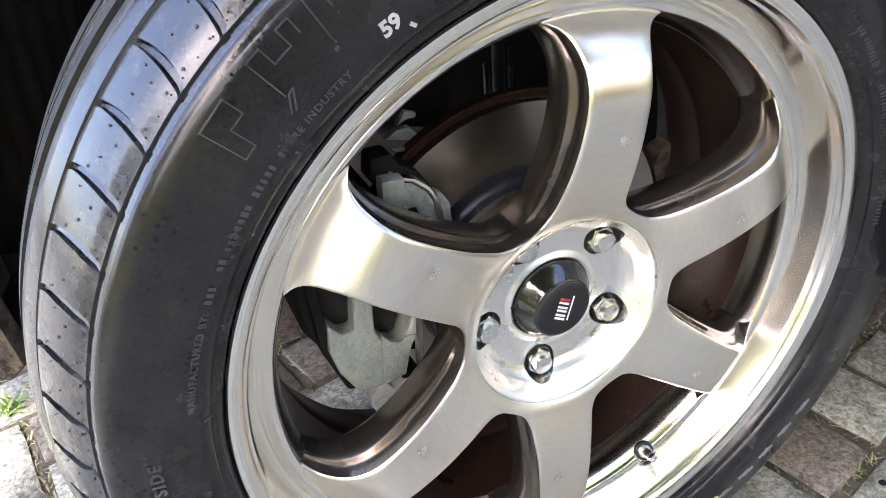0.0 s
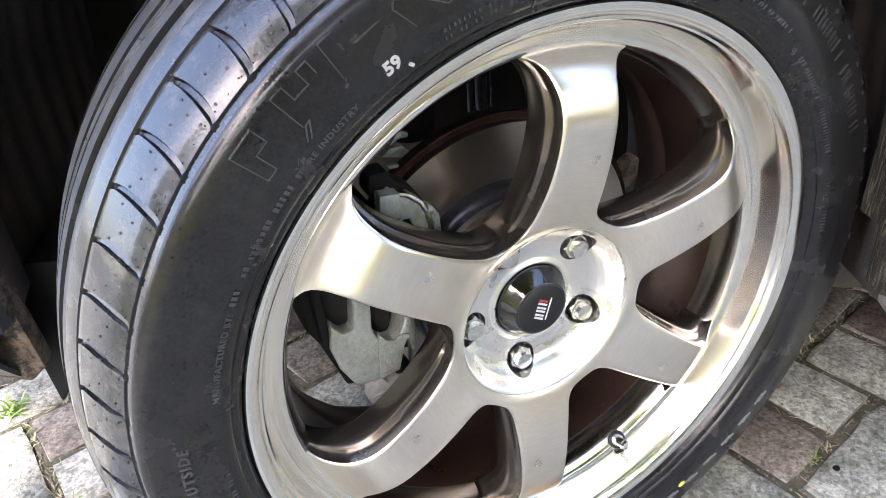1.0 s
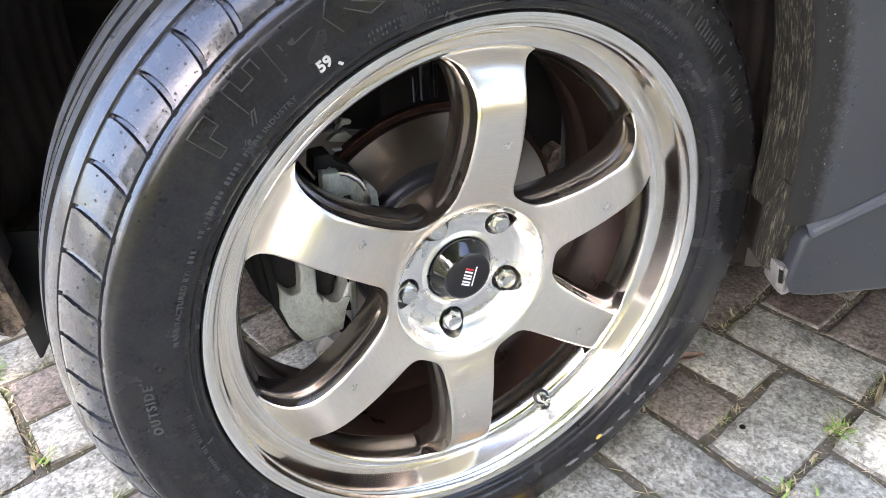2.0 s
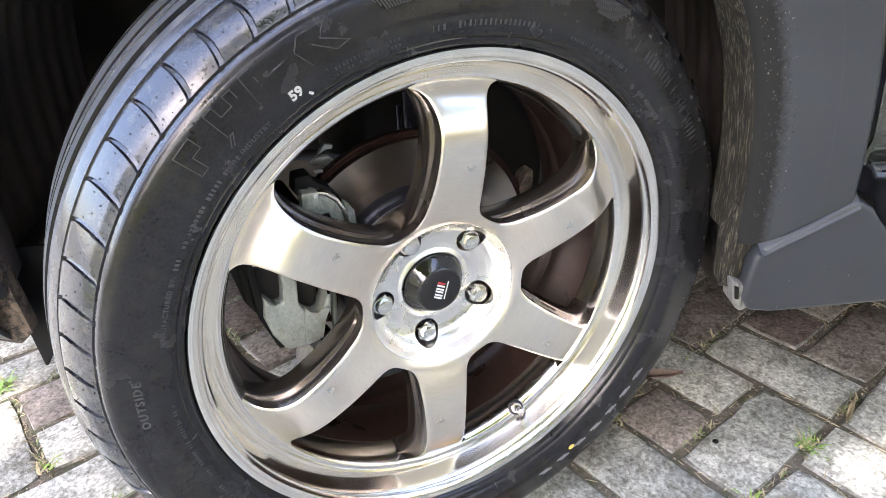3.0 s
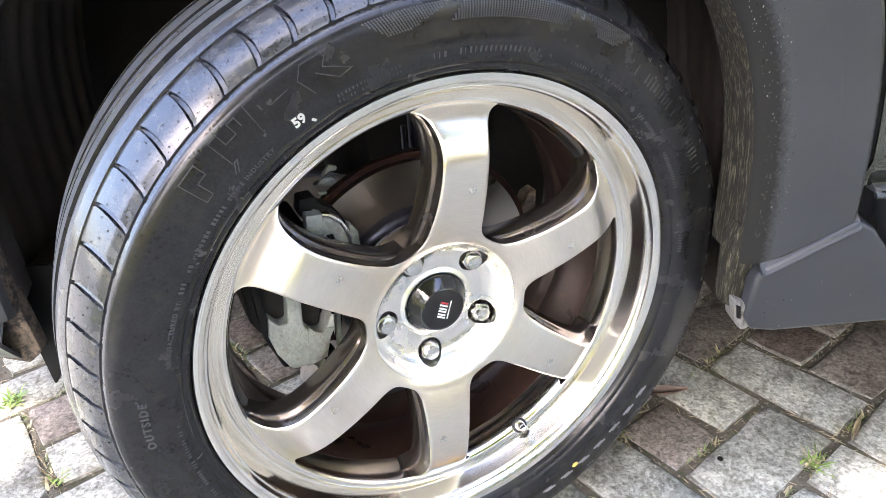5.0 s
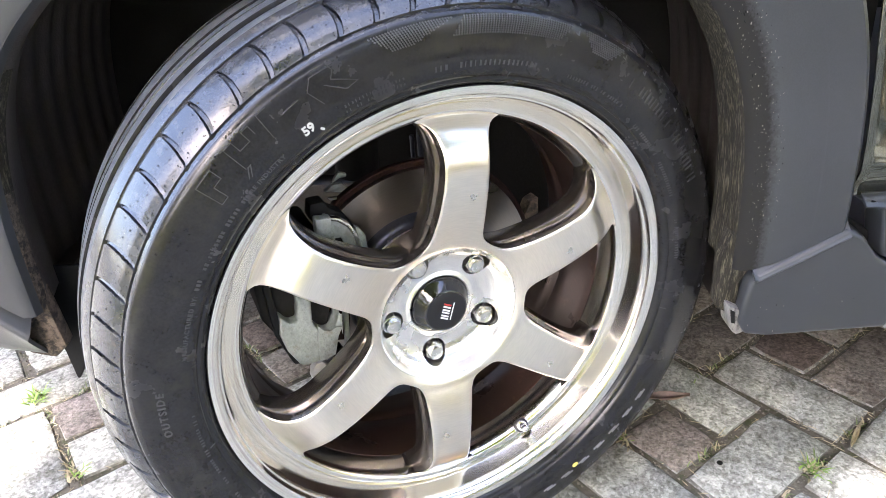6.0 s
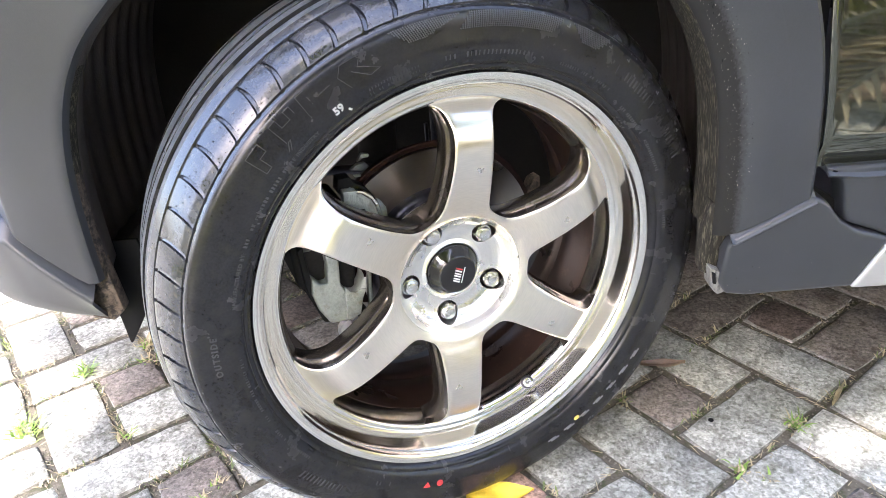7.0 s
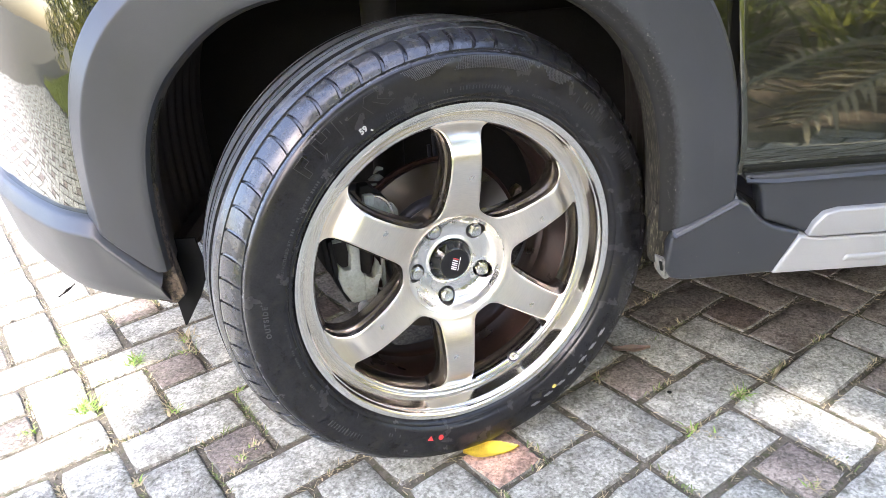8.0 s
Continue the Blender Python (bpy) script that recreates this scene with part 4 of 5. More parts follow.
part("bracket_block", prism("bracket_block", [(-0.1172, 0.1090), (-0.1162, 0.1245), (-0.1150, 0.1254), (-0.1012, 0.1234), (-0.1005, 0.1224), (-0.1038, 0.1072)], 0.0640, 0.0760, CAST, 0.0014), caliper, "square bracket end")
# Dark plate put where the bracket has open black slots.
part("spring_plate", prism("spring_plate", [(-0.1150, 0.1030), (-0.0890, 0.0955), (-0.0860, 0.0700), (-0.1180, 0.0760)], 0.0780, 0.0840, SEAL, 0.001), caliper, "black plate standing in for the bracket's dark slots")
for px, pz in ((-0.1105, 0.0975), (-0.0995, 0.0925)):
    part("spring_finger", prism("spring_finger", [(px - 0.0016, pz - 0.010), (px + 0.0016, pz - 0.010), (px + 0.0016, pz + 0.006), (px - 0.0016, pz + 0.006)], 0.0720, 0.0760, CAST, 0.0006), caliper)
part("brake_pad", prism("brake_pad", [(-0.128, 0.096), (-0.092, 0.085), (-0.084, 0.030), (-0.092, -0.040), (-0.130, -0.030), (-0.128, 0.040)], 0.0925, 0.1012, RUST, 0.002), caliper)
part("pad_clip", prism("pad_clip", [(-0.1425, -0.0520), (-0.1370, -0.0450), (-0.1298, -0.0435), (-0.1250, -0.0515), (-0.1120, -0.0460), (-0.1030, -0.0430), (-0.1050, -0.0580), (-0.1160, -0.0680), (-0.1235, -0.0690), (-0.1402, -0.0705), (-0.1440, -0.0610)], 0.0740, 0.0850, PALE_ZINC, 0.0014), caliper, "pale zinc pad clip")
part("clip_tab", prism("clip_tab", [(-0.1420, -0.0580), (-0.1290, -0.0560), (-0.1280, -0.0690), (-0.1400, -0.0705)], 0.0715, 0.0745, PALE_ZINC, 0.0008), caliper)
part("caliper_face", prism("caliper_face", [(-0.1335, -0.0362), (-0.1320, -0.0100), (-0.1300, 0.0080), (-0.1255, 0.0010), (-0.1185, -0.0025), (-0.1110, 0.0008), (-0.1050, -0.0010), (-0.1105, -0.0110), (-0.1165, -0.0330)], 0.0645, 0.0700, CAST, 0.0012), caliper, "rough cast caliper face")
part("dust_boot", prism("dust_boot", [(-0.1160, -0.0330), (-0.1080, -0.0300), (-0.1040, -0.0380), (-0.1090, -0.0460), (-0.1180, -0.0440)], 0.0720, 0.0840, SEAL, 0.002), caliper, "black rubber boot")
bm = bmesh.new()
bmesh.ops.create_cone(bm, cap_ends=True, segments=14, radius1=0.0032, radius2=0.0032, depth=0.085)
part("guide_pin", finish("guide_pin", bm, CAST), caliper, "", pose(-0.0965, 0.084, -0.012, 0, 3, 0))
part("hose_bracket", prism("hose_bracket", [(-0.0775, 0.1275), (-0.0700, 0.1380), (-0.0610, 0.1345), (-0.0625, 0.1310), (-0.0690, 0.1315)], 0.134, 0.140, CAST, 0.0012), caliper, "pale folded hose bracket")
part("bracket_tongue", prism("bracket_tongue", [(-0.0860, 0.1190), (-0.0770, 0.1245), (-0.0670, 0.1245), (-0.0600, 0.1165), (-0.0640, 0.1130)], 0.136, 0.143, CAST, 0.0012), caliper)
part("clip_end", prism("clip_end", [(-0.0890, 0.1210), (-0.0795, 0.1200), (-0.0797, 0.1171), (-0.0865, 0.1175)], 0.115, 0.119, CAST, 0.0008), caliper)
part("rusty_lug", prism("rusty_lug", [(0.138, 0.036), (0.149, 0.057), (0.160, 0.061), (0.160, 0.040), (0.148, 0.030)], 0.116, 0.134, MUD, 0.0020), disc, "rough rust-brown lug behind the disc")
bm = bmesh.new()
bmesh.ops.create_cone(bm, cap_ends=True, segments=20, radius1=0.026, radius2=0.026, depth=0.36)
bevelled(bm, 0.003)
part("suspension_strut", finish("suspension_strut", bm, SHADE_BLACK), car, "black suspension strut", WHEEL @ pose(-0.02, 0.21, 0.27, 8, 0, 0))
bm = bmesh.new()
for k, (rad, tall) in enumerate(((0.0030, 0.030), (0.0062, 0.046), (0.0022, 0.040))):
    g = bmesh.ops.create_cone(bm, cap_ends=True, segments=14, radius1=rad, radius2=rad, depth=tall)
    bmesh.ops.translate(bm, verts=g["verts"], vec=(0.013 * k, 0, 0.5 * (tall - 0.03)))
part("strut_bolt", finish("strut_bolt", bm, HAT_STEEL), car, "dark steel strut bolts", WHEEL @ pose(0.066, 0.270, 0.094))

# ---- bodywork ----
AX, AZ, AA, AB, AN = -0.082, 0.350, 0.373, 0.374, 3.05


def arch(s, grow):
    """A point of the wheel arch, s from 0 at the front foot over the top to 1 at the rear foot, grown outwards."""
    a = math.pi * (1 - s)
    c, d = math.cos(a), math.sin(a)
    a_, b_ = AA + grow, AB + grow * 0.95
    x = AX + a_ * math.copysign(abs(c) ** (2 / AN), c)
    return x, AZ + b_ * abs(d) ** (2 / AN)


PLAN = ([-0.950, -0.935, -0.900, -0.850, -0.800, -0.752, -0.700, -0.650, -0.602, -0.550, -0.500, -0.450, -0.400, 2.5],
        [1.000, 0.640, 0.470, 0.365, 0.290, 0.235, 0.180, 0.132, 0.092, 0.063, 0.049, 0.045, 0.045, 0.045])


def side_y(x):
    return float(smooth_curve(max(-0.95, x), *PLAN))


# plastic flare round the arch: return lip, face, bevelled outer edge
FLARE_V = [0.0, 0.06, 0.12, 0.15, 0.18, 0.21, 0.23, 0.25, 0.30, 0.37, 0.44, 0.50, 0.60, 0.70, 0.755, 0.77, 0.775, 0.78, 0.79, 0.86, 0.91, 0.92, 0.9275, 0.935, 0.95, 1.0]


def flare(u, v):
    keys = [0.0, 0.12, 0.15, 0.18, 0.21, 0.25, 0.50, 0.77, 0.775, 0.78, 0.92, 0.935, 0.95, 1.0]
    grow = float(np.interp(v, keys, [-0.004, -0.002, -0.001, 0.0, 0.0015, 0.004, 0.036, 0.0665, 0.0672, 0.0680, 0.0895, 0.0905, 0.091, 0.091]))
    edge = 1 - smooth_step(0.60, 0.74, u)
    out = float(np.interp(v, keys, [0.060, 0.014, 0.006, 0.0022, 0.0005, -0.001, -0.007, -0.007, -0.0068, -0.0062, 0.0110, 0.0115, 0.014, 0.032]))
    if 0.2 < v < 0.5:
        front = 1 - smooth_step(0.36, 0.62, u)
        out = out * (1 - front) + front * float(np.interp(v, [0.2, 0.21, 0.23, 0.25, 0.5], [0.0004, -0.0030, -0.0058, -0.0064, -0.007]))
    if v > 0.77 and v < 0.99:
        out = out * edge + (-0.0069) * (1 - edge)
    if 0.2 < v < 0.935:
        ridge = v - (0.92 - 0.62 * (u - 0.66) / 0.16)
        out -= 0.0052 * max(0.0, 1 - abs(ridge) / 0.16) * smooth_step(0.62, 0.68, u) * (1 - smooth_step(0.76, 0.86, u))
    if v >= 0.935:
        grow += 0.008 * (1 - edge)
    lead = 0.014 * (1 - smooth_step(0.26, 0.44, u))
    grow -= lead * (min(1.0, v / 0.12) if v < 0.25 else 1 - smooth_step(0.25, 0.55, v))
    x, z = arch(u, grow)
    if x < AX and u < 0.2:
        z = max(z, 0.350 - 0.95 * (x + 0.455))
    elif u > 0.8:
        z = max(z, 0.352 + 0.50 * (x - 0.308))
    return x, side_y(x) + out, z


def flare_slot(u, v):
    if v >= 0.17 or u > 0.30 and u < 0.66:
        return 0 if v >= 0.17 else 3
    if u <= 0.30:
        return (2 if u < 0.07 else 1) if v >= 0.12 and u < 0.20 else 3
    return 1


flare_mesh = sheet("fender_flare", flare, 140, 0, 0.004, [GRIMED, DIRTY, MUD, DARK], flare_slot, 30, FLARE_V)
grime = flare_mesh.attributes.new("grime", "FLOAT", "POINT")
grime.data.foreach_set("value", [smooth_step(0.52, 0.72, i / 140) * (1 - smooth_step(0.26, 0.46, q)) for _ in (0, 1) for i in range(141) for q in FLARE_V])
part("fender_flare", flare_mesh, car, "matt grey plastic arch flare with mud-stained edge")


# front bumper skin, painted, wrapping to the front
def bumper(u, v):
    z = 0.418 + 0.58 * v
    start = -0.480 + 0.30 * smooth_step(0.60, 0.78, z)
    x = start - (0.95 + start) * u
    y = float(smooth_curve(x, *PLAN))
    return x, y + 0.010 + 0.05 * (z - 0.565) ** 2 / 0.18, z


part("front_bumper", sheet("front_bumper", bumper, 56, 24, 0.004, PAINT), car, "glossy dark painted bumper corner")


def bumper_lip(u, v):
    x = -0.452 - 0.498 * u
    top = float(np.interp(x, [-0.95, -0.80, -0.66, -0.56, -0.536, -0.452], [0.440, 0.436, 0.432, 0.430, 0.427, 0.346]))
    bottom = float(np.interp(x, [-0.95, -0.80, -0.60, -0.452], [0.300, 0.297, 0.292, 0.289]))
    t = [0.0, 0.10, 0.13, 0.16, 0.30, 0.33, 0.36, 0.60, 0.88, 0.94, 1.0]
    drop = float(np.interp(v, t, [0.0, 0.0, 0.0008, 0.002, 0.0165, 0.018, 0.020, 0.050, 0.92, 0.98, 1.0]))
    h = top - bottom
    z = top - drop if v < 0.36 else top - 0.020 - (h - 0.020) * (v - 0.36) / 0.64
    out = float(np.interp(v, t, [0.020, 0.004, 0.0028, 0.0010, -0.0130, -0.0138, -0.0135, -0.004, 0.008, 0.014, 0.045]))
    return x, float(smooth_curve(x, *PLAN)) + out, z


LIP_V = [0.0, 0.10, 0.13, 0.16, 0.175, 0.23, 0.285, 0.30, 0.315, 0.33, 0.345, 0.36, 0.45, 0.55, 0.65, 0.75, 0.82, 0.88, 0.94, 1.0]
part("bumper_lip", sheet("bumper_lip", bumper_lip, 60, 0, 0.004, PLASTIC, None, 30, LIP_V), car, "matt grey lower bumper lip with bevelled top edge")
part("lip_bracket", prism("lip_bracket", [(-0.472, 0.345), (-0.436, 0.372), (-0.430, 0.300), (-0.446, 0.286), (-0.472, 0.294)], 0.051, 0.070, MUD, 0.003), car, "mud-coated bumper bracket")
part("corner_flap", prism("corner_flap", [(-0.520, 0.37), (-0.416, 0.37), (-0.408, 0.312), (-0.428, 0.268), (-0.4640, 0.2135), (-0.4668, 0.2145), (-0.4690, 0.2550), (-0.474, 0.292), (-0.520, 0.300)], 0.106, 0.112, SEAL, 0.002), car, "torn black liner flap")


# liner: the well's inner skin, ribbed
def liner(u, v):
    x, z = arch(u, 0.012 + 0.025 * smooth_step(0, 0.3, v) + 0.0018 * math.sin(v * 60))
    if u in (0.0, 1.0):
        z = 0.27
    return x, 0.085 + 0.40 * v, z


part("wheel_liner", sheet("wheel_liner", liner, 60, 96, 0.004, DARK), car, "black ribbed wheel-arch liner")
part("inner_wing", prism("inner_wing", [(-0.50, 0.30), (-0.50, 0.78), (0.36, 0.78), (0.36, 0.30)], 0.485, 0.50, SHADE_BLACK, 0.004), car, "black inner wing")

# painted fender above and behind the flare
# the fender's skin keeps clear of the arch: build it in two wings and a top
def fender_wing(x0, x1, z0, z1):
    return lambda u, v: (x0 + (x1 - x0) * u, 0.058 + max(0.0, side_y(x0 + (x1 - x0) * u) - 0.045), z0 + (z1 - z0) * v)


part("front_fender", sheet("front_fender", fender_wing(0.300, 0.372, 0.60, 1.0), 8, 30, 0.003, PAINT), car, "glossy dark painted fender edge")
part("front_fender", sheet("front_fender", fender_wing(-0.262, 0.300, 0.735, 1.0), 40, 12, 0.003, PAINT), car, "glossy dark painted fender")

# rear edge of the arch: sill cover, mud-crusted end, flap
part("sill_cover", prism("sill_cover", [(0.296, 0.290), (0.302, 0.338), (0.310, 0.349), (0.330, 0.360), (0.395, 0.396), (0.412, 0.386), (0.430, 0.362), (0.452, 0.348), (0.492, 0.336), (0.458, 0.272), (0.330, 0.270), (0.306, 0.274)],
     0.030, 0.100, PLASTIC, 0.006, segments=3), car, "matt grey plastic sill end cover")
def strip(name, a, b, outer, inner, drop, rise):
    """A slanted bright edge between two points: its outer line lower and further out than its inner line."""
    def fn(u, v):
        p = Vector(a).lerp(Vector(b), u)
        w = smooth_step(0.0, 0.03, u)
        return p.x, inner + (outer - inner) * v, p.y + rise * (1 - v) - drop * v * (0.5 + 0.5 * w)
    return sheet(name, fn, 24, 6, 0.003, PLASTIC)


part("sill_bevel", strip("sill_bevel", (0.306, 0.349), (0.396, 0.397), 0.0275, 0.0420, 0.008, 0.005), car)
part("mud_flap", prism("mud_flap", [(0.278, 0.300), (0.276, 0.360), (0.284, 0.392), (0.300, 0.388), (0.311, 0.372), (0.309, 0.352), (0.299, 0.330), (0.300, 0.290), (0.288, 0.294)], 0.046, 0.068, DIRTY, 0.003), car,
     "mud-crusted pale grey flap edge")
part("flap_clip", prism("flap_clip", [(0.284, 0.312), (0.306, 0.300), (0.310, 0.276), (0.298, 0.270), (0.288, 0.284)], 0.034, 0.060, WORN_PLASTIC, 0.005), car, "pale worn plastic corner")
# The slot's dark hollow is only a black piece set on the face.
part("clip_slot", prism("clip_slot", [(0.2880, 0.3050), (0.2925, 0.3030), (0.2945, 0.2880), (0.2905, 0.2890)], 0.0325, 0.0370, SEAL, 0.0006), car, "dark slot in the worn corner")


# dried mud spatter on the trim behind the wheel
rnd = random.Random(17)
v, f, slots = [], [], []
for k in range(760):
    if k < 745:
        u = 0.995 - 0.36 * rnd.random() ** 1.1
        c = Vector(flare(u, 0.21 + 0.24 * rnd.random() ** 1.5)) - Vector((0, 0.0041, 0))
    else:
        c = Vector((rnd.uniform(0.305, 0.44), 0.0295, rnd.uniform(0.276, 0.335)))
    s = rnd.uniform(0.00025, 0.0006) * (1.7 if rnd.random() < 0.10 else 1.0)
    lean, tall = rnd.uniform(-0.5, 0.5), rnd.uniform(1.2, 2.6)
    o = len(v)
    for q in range(6):
        e = radians(60 * q)
        up = s * tall * math.sin(e) * rnd.uniform(0.7, 1.2)
        v.append(c + Vector((s * math.cos(e) * rnd.uniform(0.6, 1.1) + lean * up, 0.0003, up)))
    v.append(c + Vector((0, -0.0004, 0)))
    f += [(o + q, o + (q + 1) % 6, o + 6) for q in range(6)]
    slots += [1 if rnd.random() < 0.45 else 0] * 6
tagged(part("mud_spatter", mesh("mud_spatter", v, f, [SPATTER, SEAL], slots), car, "dried mud specks on the trim"), kind="stuff")


# door skin, cladding, sill plate
def door(u, v):
    x, z = 0.3905 + 1.0 * u * u, 0.428 + 0.60 * v
    y = 0.047 - 0.012 * smooth_step(0.434, 0.458, z) + 0.05 * max(0.0, z - 0.62) ** 1.5 + 0.003 * smooth_step(0.438, 0.428, z)
    y += 0.002 * smooth_step(0.004, 0.0, u * u)
    return x + 0.004 * smooth_step(0.62, 0.42, z) - 0.022 * smooth_step(0.45, 0.75, z), y, z


part("front_door", sheet("front_door", door, 60, 60, 0.004, PAINT), car, "glossy dark olive front door reflecting the garden")
part("door_seal", prism("door_seal", [(0.350, 0.95), (0.362, 0.72), (0.378, 0.46), (0.384, 0.400), (0.400, 0.374), (0.440, 0.352), (0.440, 0.372), (0.404, 0.396), (0.397, 0.46), (0.374, 0.95)], 0.062, 0.080, SEAL, 0.002), car, "black rubber door seal")
part("door_cladding", prism("door_cladding", [(0.405, 0.422), (0.407, 0.428), (1.40, 0.432), (1.40, 0.330), (0.500, 0.332), (0.470, 0.345), (0.437, 0.358), (0.430, 0.400), (0.426, 0.412)], 0.036, 0.075, PLASTIC, 0.006, segments=3), car,
     "matt grey lower door cladding")
part("cladding_bevel", strip("cladding_bevel", (0.406, 0.4255), (1.40, 0.4300), 0.0315, 0.0470, 0.0100, 0.0045), car)
part("sill_plate", prism("sill_plate", [(0.455, 0.272), (0.489, 0.332), (0.496, 0.331), (0.520, 0.326), (1.40, 0.318), (1.40, 0.262)], 0.026, 0.070, SILVER, 0.005, segments=3), car, "silver sill styling plate")
part("sill_pad", prism("sill_pad", [(0.499, 0.331), (0.508, 0.351), (0.521, 0.3655), (0.541, 0.3695), (1.40, 0.372), (1.40, 0.322), (0.524, 0.329)], 0.024, 0.050, SILVER, 0.004, segments=3), car, "raised silver pad")
part("sill_rib", prism("sill_rib", [(0.560, 0.296), (1.40, 0.290), (1.40, 0.280), (0.555, 0.286)], 0.022, 0.030, SILVER, 0.004, segments=3), car)

# the rest of the car, plain and out of view: underside, bonnet, cabin
part("underbody", prism("underbody", [(0.33, 0.09), (2.6, 0.09), (2.6, 1.60), (-0.50, 1.60), (-0.50, 0.52), (0.33, 0.52)], 0.238, 0.27, DARK, 0.005, axis="z"), car, "black underbody")
part("engine_tray", prism("engine_tray", [(-0.52, 0.16), (-0.47, 0.09), (-0.47, 1.55), (-0.90, 1.30), (-0.90, 0.52), (-0.80, 0.34), (-0.66, 0.18)], 0.30, 0.33, DARK, 0.005, axis="z"), car, "black engine tray")
part("bonnet", prism("bonnet", [(-0.92, 0.62), (-0.84, 0.36), (-0.72, 0.21), (-0.60, 0.105), (-0.50, 0.065), (0.45, 0.060), (0.45, 1.55), (-0.80, 1.40), (-0.92, 1.10)], 0.99, 1.015, PAINT, 0.008, axis="z"), car, "painted bonnet")
part("cabin", prism("cabin", [(0.40, 0.98), (0.95, 1.62), (2.6, 1.66), (2.6, 0.98)], 0.12, 1.52, PAINT, 0.02), car, "dark cabin")
part("rear_side", prism("rear_side", [(1.392, 0.30), (2.6, 0.30), (2.6, 1.00), (1.392, 1.00)], 0.05, 0.09, PAINT, 0.008), car, "painted rear side")
# Unseen blocks added, with a lowered far side, to darken under the car.
part("chassis", prism("chassis", [(0.37, 0.24), (2.6, 0.24), (2.6, 1.45), (0.37, 1.45)], 0.150, 0.24, DARK, 0.02, axis="z"), car, "black unseen block added to keep light from under the car")
part("exhaust_tunnel", prism("exhaust_tunnel", [(0.37, 0.56), (2.6, 0.56), (2.6, 1.50), (0.37, 1.50)], 0.06, 0.16, DARK, 0.02, axis="z"), car, "black unseen block added low under the floor against light")
part("front_undertray", prism("front_undertray", [(-0.80, 0.62), (-0.47, 0.62), (-0.47, 1.50), (-0.80, 1.30)], 0.18, 0.31, DARK, 0.02, axis="z"), car, "black unseen block added behind the bumper against light")
part("gearbox_tray", prism("gearbox_tray", [(-0.44, 0.56), (0.38, 0.56), (0.38, 1.50), (-0.44, 1.50)], 0.10, 0.30, DARK, 0.02, axis="z"), car, "black unseen block added behind the wheel well against light")
part("far_side", prism("far_side", [(-0.85, 0.02), (2.6, 0.02), (2.6, 1.00), (-0.85, 1.00)], 1.56, 1.60, PAINT, 0.01), car, "dark far side of the car, run down to the ground to block light")
# Added dark panel, so the view through the upper openings stays black.
part("splash_panel", prism("splash_panel", [(0.04, 0.17), (0.34, 0.13), (0.35, 0.62), (0.04, 0.62)], 0.420, 0.428, SHADE_BLACK, 0.003), car, "dark backing panel added behind the wheel's openings")

# ---- ground and surroundings ----
def flat_sheet(name, size, z, mat):
    v = [(x, y, z) for x, y in ((-size, -size), (size, -size), (size, size), (-size, size))]
    return new(name, mesh(name, v, [(0, 1, 2, 3)], mat))


tagged(flat_sheet("ground", 300, -0.012, SAND), "sandy earth with moss below the paving joints", "ground", kind="structure")
# Unseen walls added to close off the bright low sky.
for name, outline in (("wall_south", [(-6.6, -9.2), (6.0, -9.2), (6.0, -9.0), (-6.6, -9.0)]), ("wall_north", [(-6.6, 5.0), (6.0, 5.0), (6.0, 5.2), (-6.6, 5.2)]),
                      ("wall_east", [(5.8, -9.0), (6.0, -9.0), (6.0, 5.0), (5.8, 5.0)])):
    tagged(new(name, prism(name, outline, -0.02, 1.9, WALL, 0.01, axis="z")), "plain cream rendered wall, unseen, added to close off the low sky", "wall", kind="structure")


def shrub(name, at, spread, height, count, seed, label):
    """A clump of strap leaves that arch outwards."""
    rnd = random.Random(seed)
    v, f, slots = [], [], []
    for _ in range(count):
        a, reach = rnd.uniform(0, 2 * math.pi), spread * rnd.uniform(0.35, 1.0)
        tall, wd = height * rnd.uniform(0.55, 1.0), rnd.uniform(0.008, 0.022)
        bx, by = rnd.gauss(0, spread * 0.12), rnd.gauss(0, spread * 0.12)
        side = Vector((-math.sin(a), math.cos(a), 0)) * wd
        o = len(v)
        for k in range(6):
            t = k / 5
            c = Vector((bx + math.cos(a) * reach * t, by + math.sin(a) * reach * t, tall * (1.6 * t - 0.95 * t * t)))
            w = side * (1 - t**2) + side * 0.05
            v += [c + w, c - w + Vector((0, 0, 0.004 * (1 - t)))]
        f += [(o + 2 * k, o + 2 * k + 1, o + 2 * k + 3, o + 2 * k + 2) for k in range(5)]
        slots += [1 if rnd.random() < 0.4 else 0] * 5
    ob = new(name, mesh(name, v, f, [FOLIAGE, STRAW], slots))
    ob.location = at
    return tagged(ob, label, "plant", "garden bed")


rnd = random.Random(7)
for k in range(24):
    at = (1.0 + 0.26 * k + rnd.uniform(-0.1, 0.1), -2.95 + 0.85 * rnd.random(), -0.01) if k < 14 else (3.0 + 1.0 * rnd.random(), -1.2 + 0.24 * (k - 14), -0.01)
    shrub("shrub", at, rnd.uniform(0.35, 0.6), rnd.uniform(0.5, 1.0), 130, 20 + k, "green strap-leaved shrub with dry tan leaves in a bed")

# bare soil of the bed, and dry palm fronds fallen on it
SOIL = material("bed_soil", (0.13, 0.095, 0.065), 0.95, tint=0.5, scale=6, fine=120, bump=0.9, stain=(0.33, 0.26, 0.17), stain_at=0.58)
bed = new("bed_soil", mesh("bed_soil", [(x, y, -0.006) for x, y in ((0.98, -5.2), (4.6, -5.2), (4.6, -1.43), (0.98, -1.43))], [(0, 1, 2, 3)], SOIL))
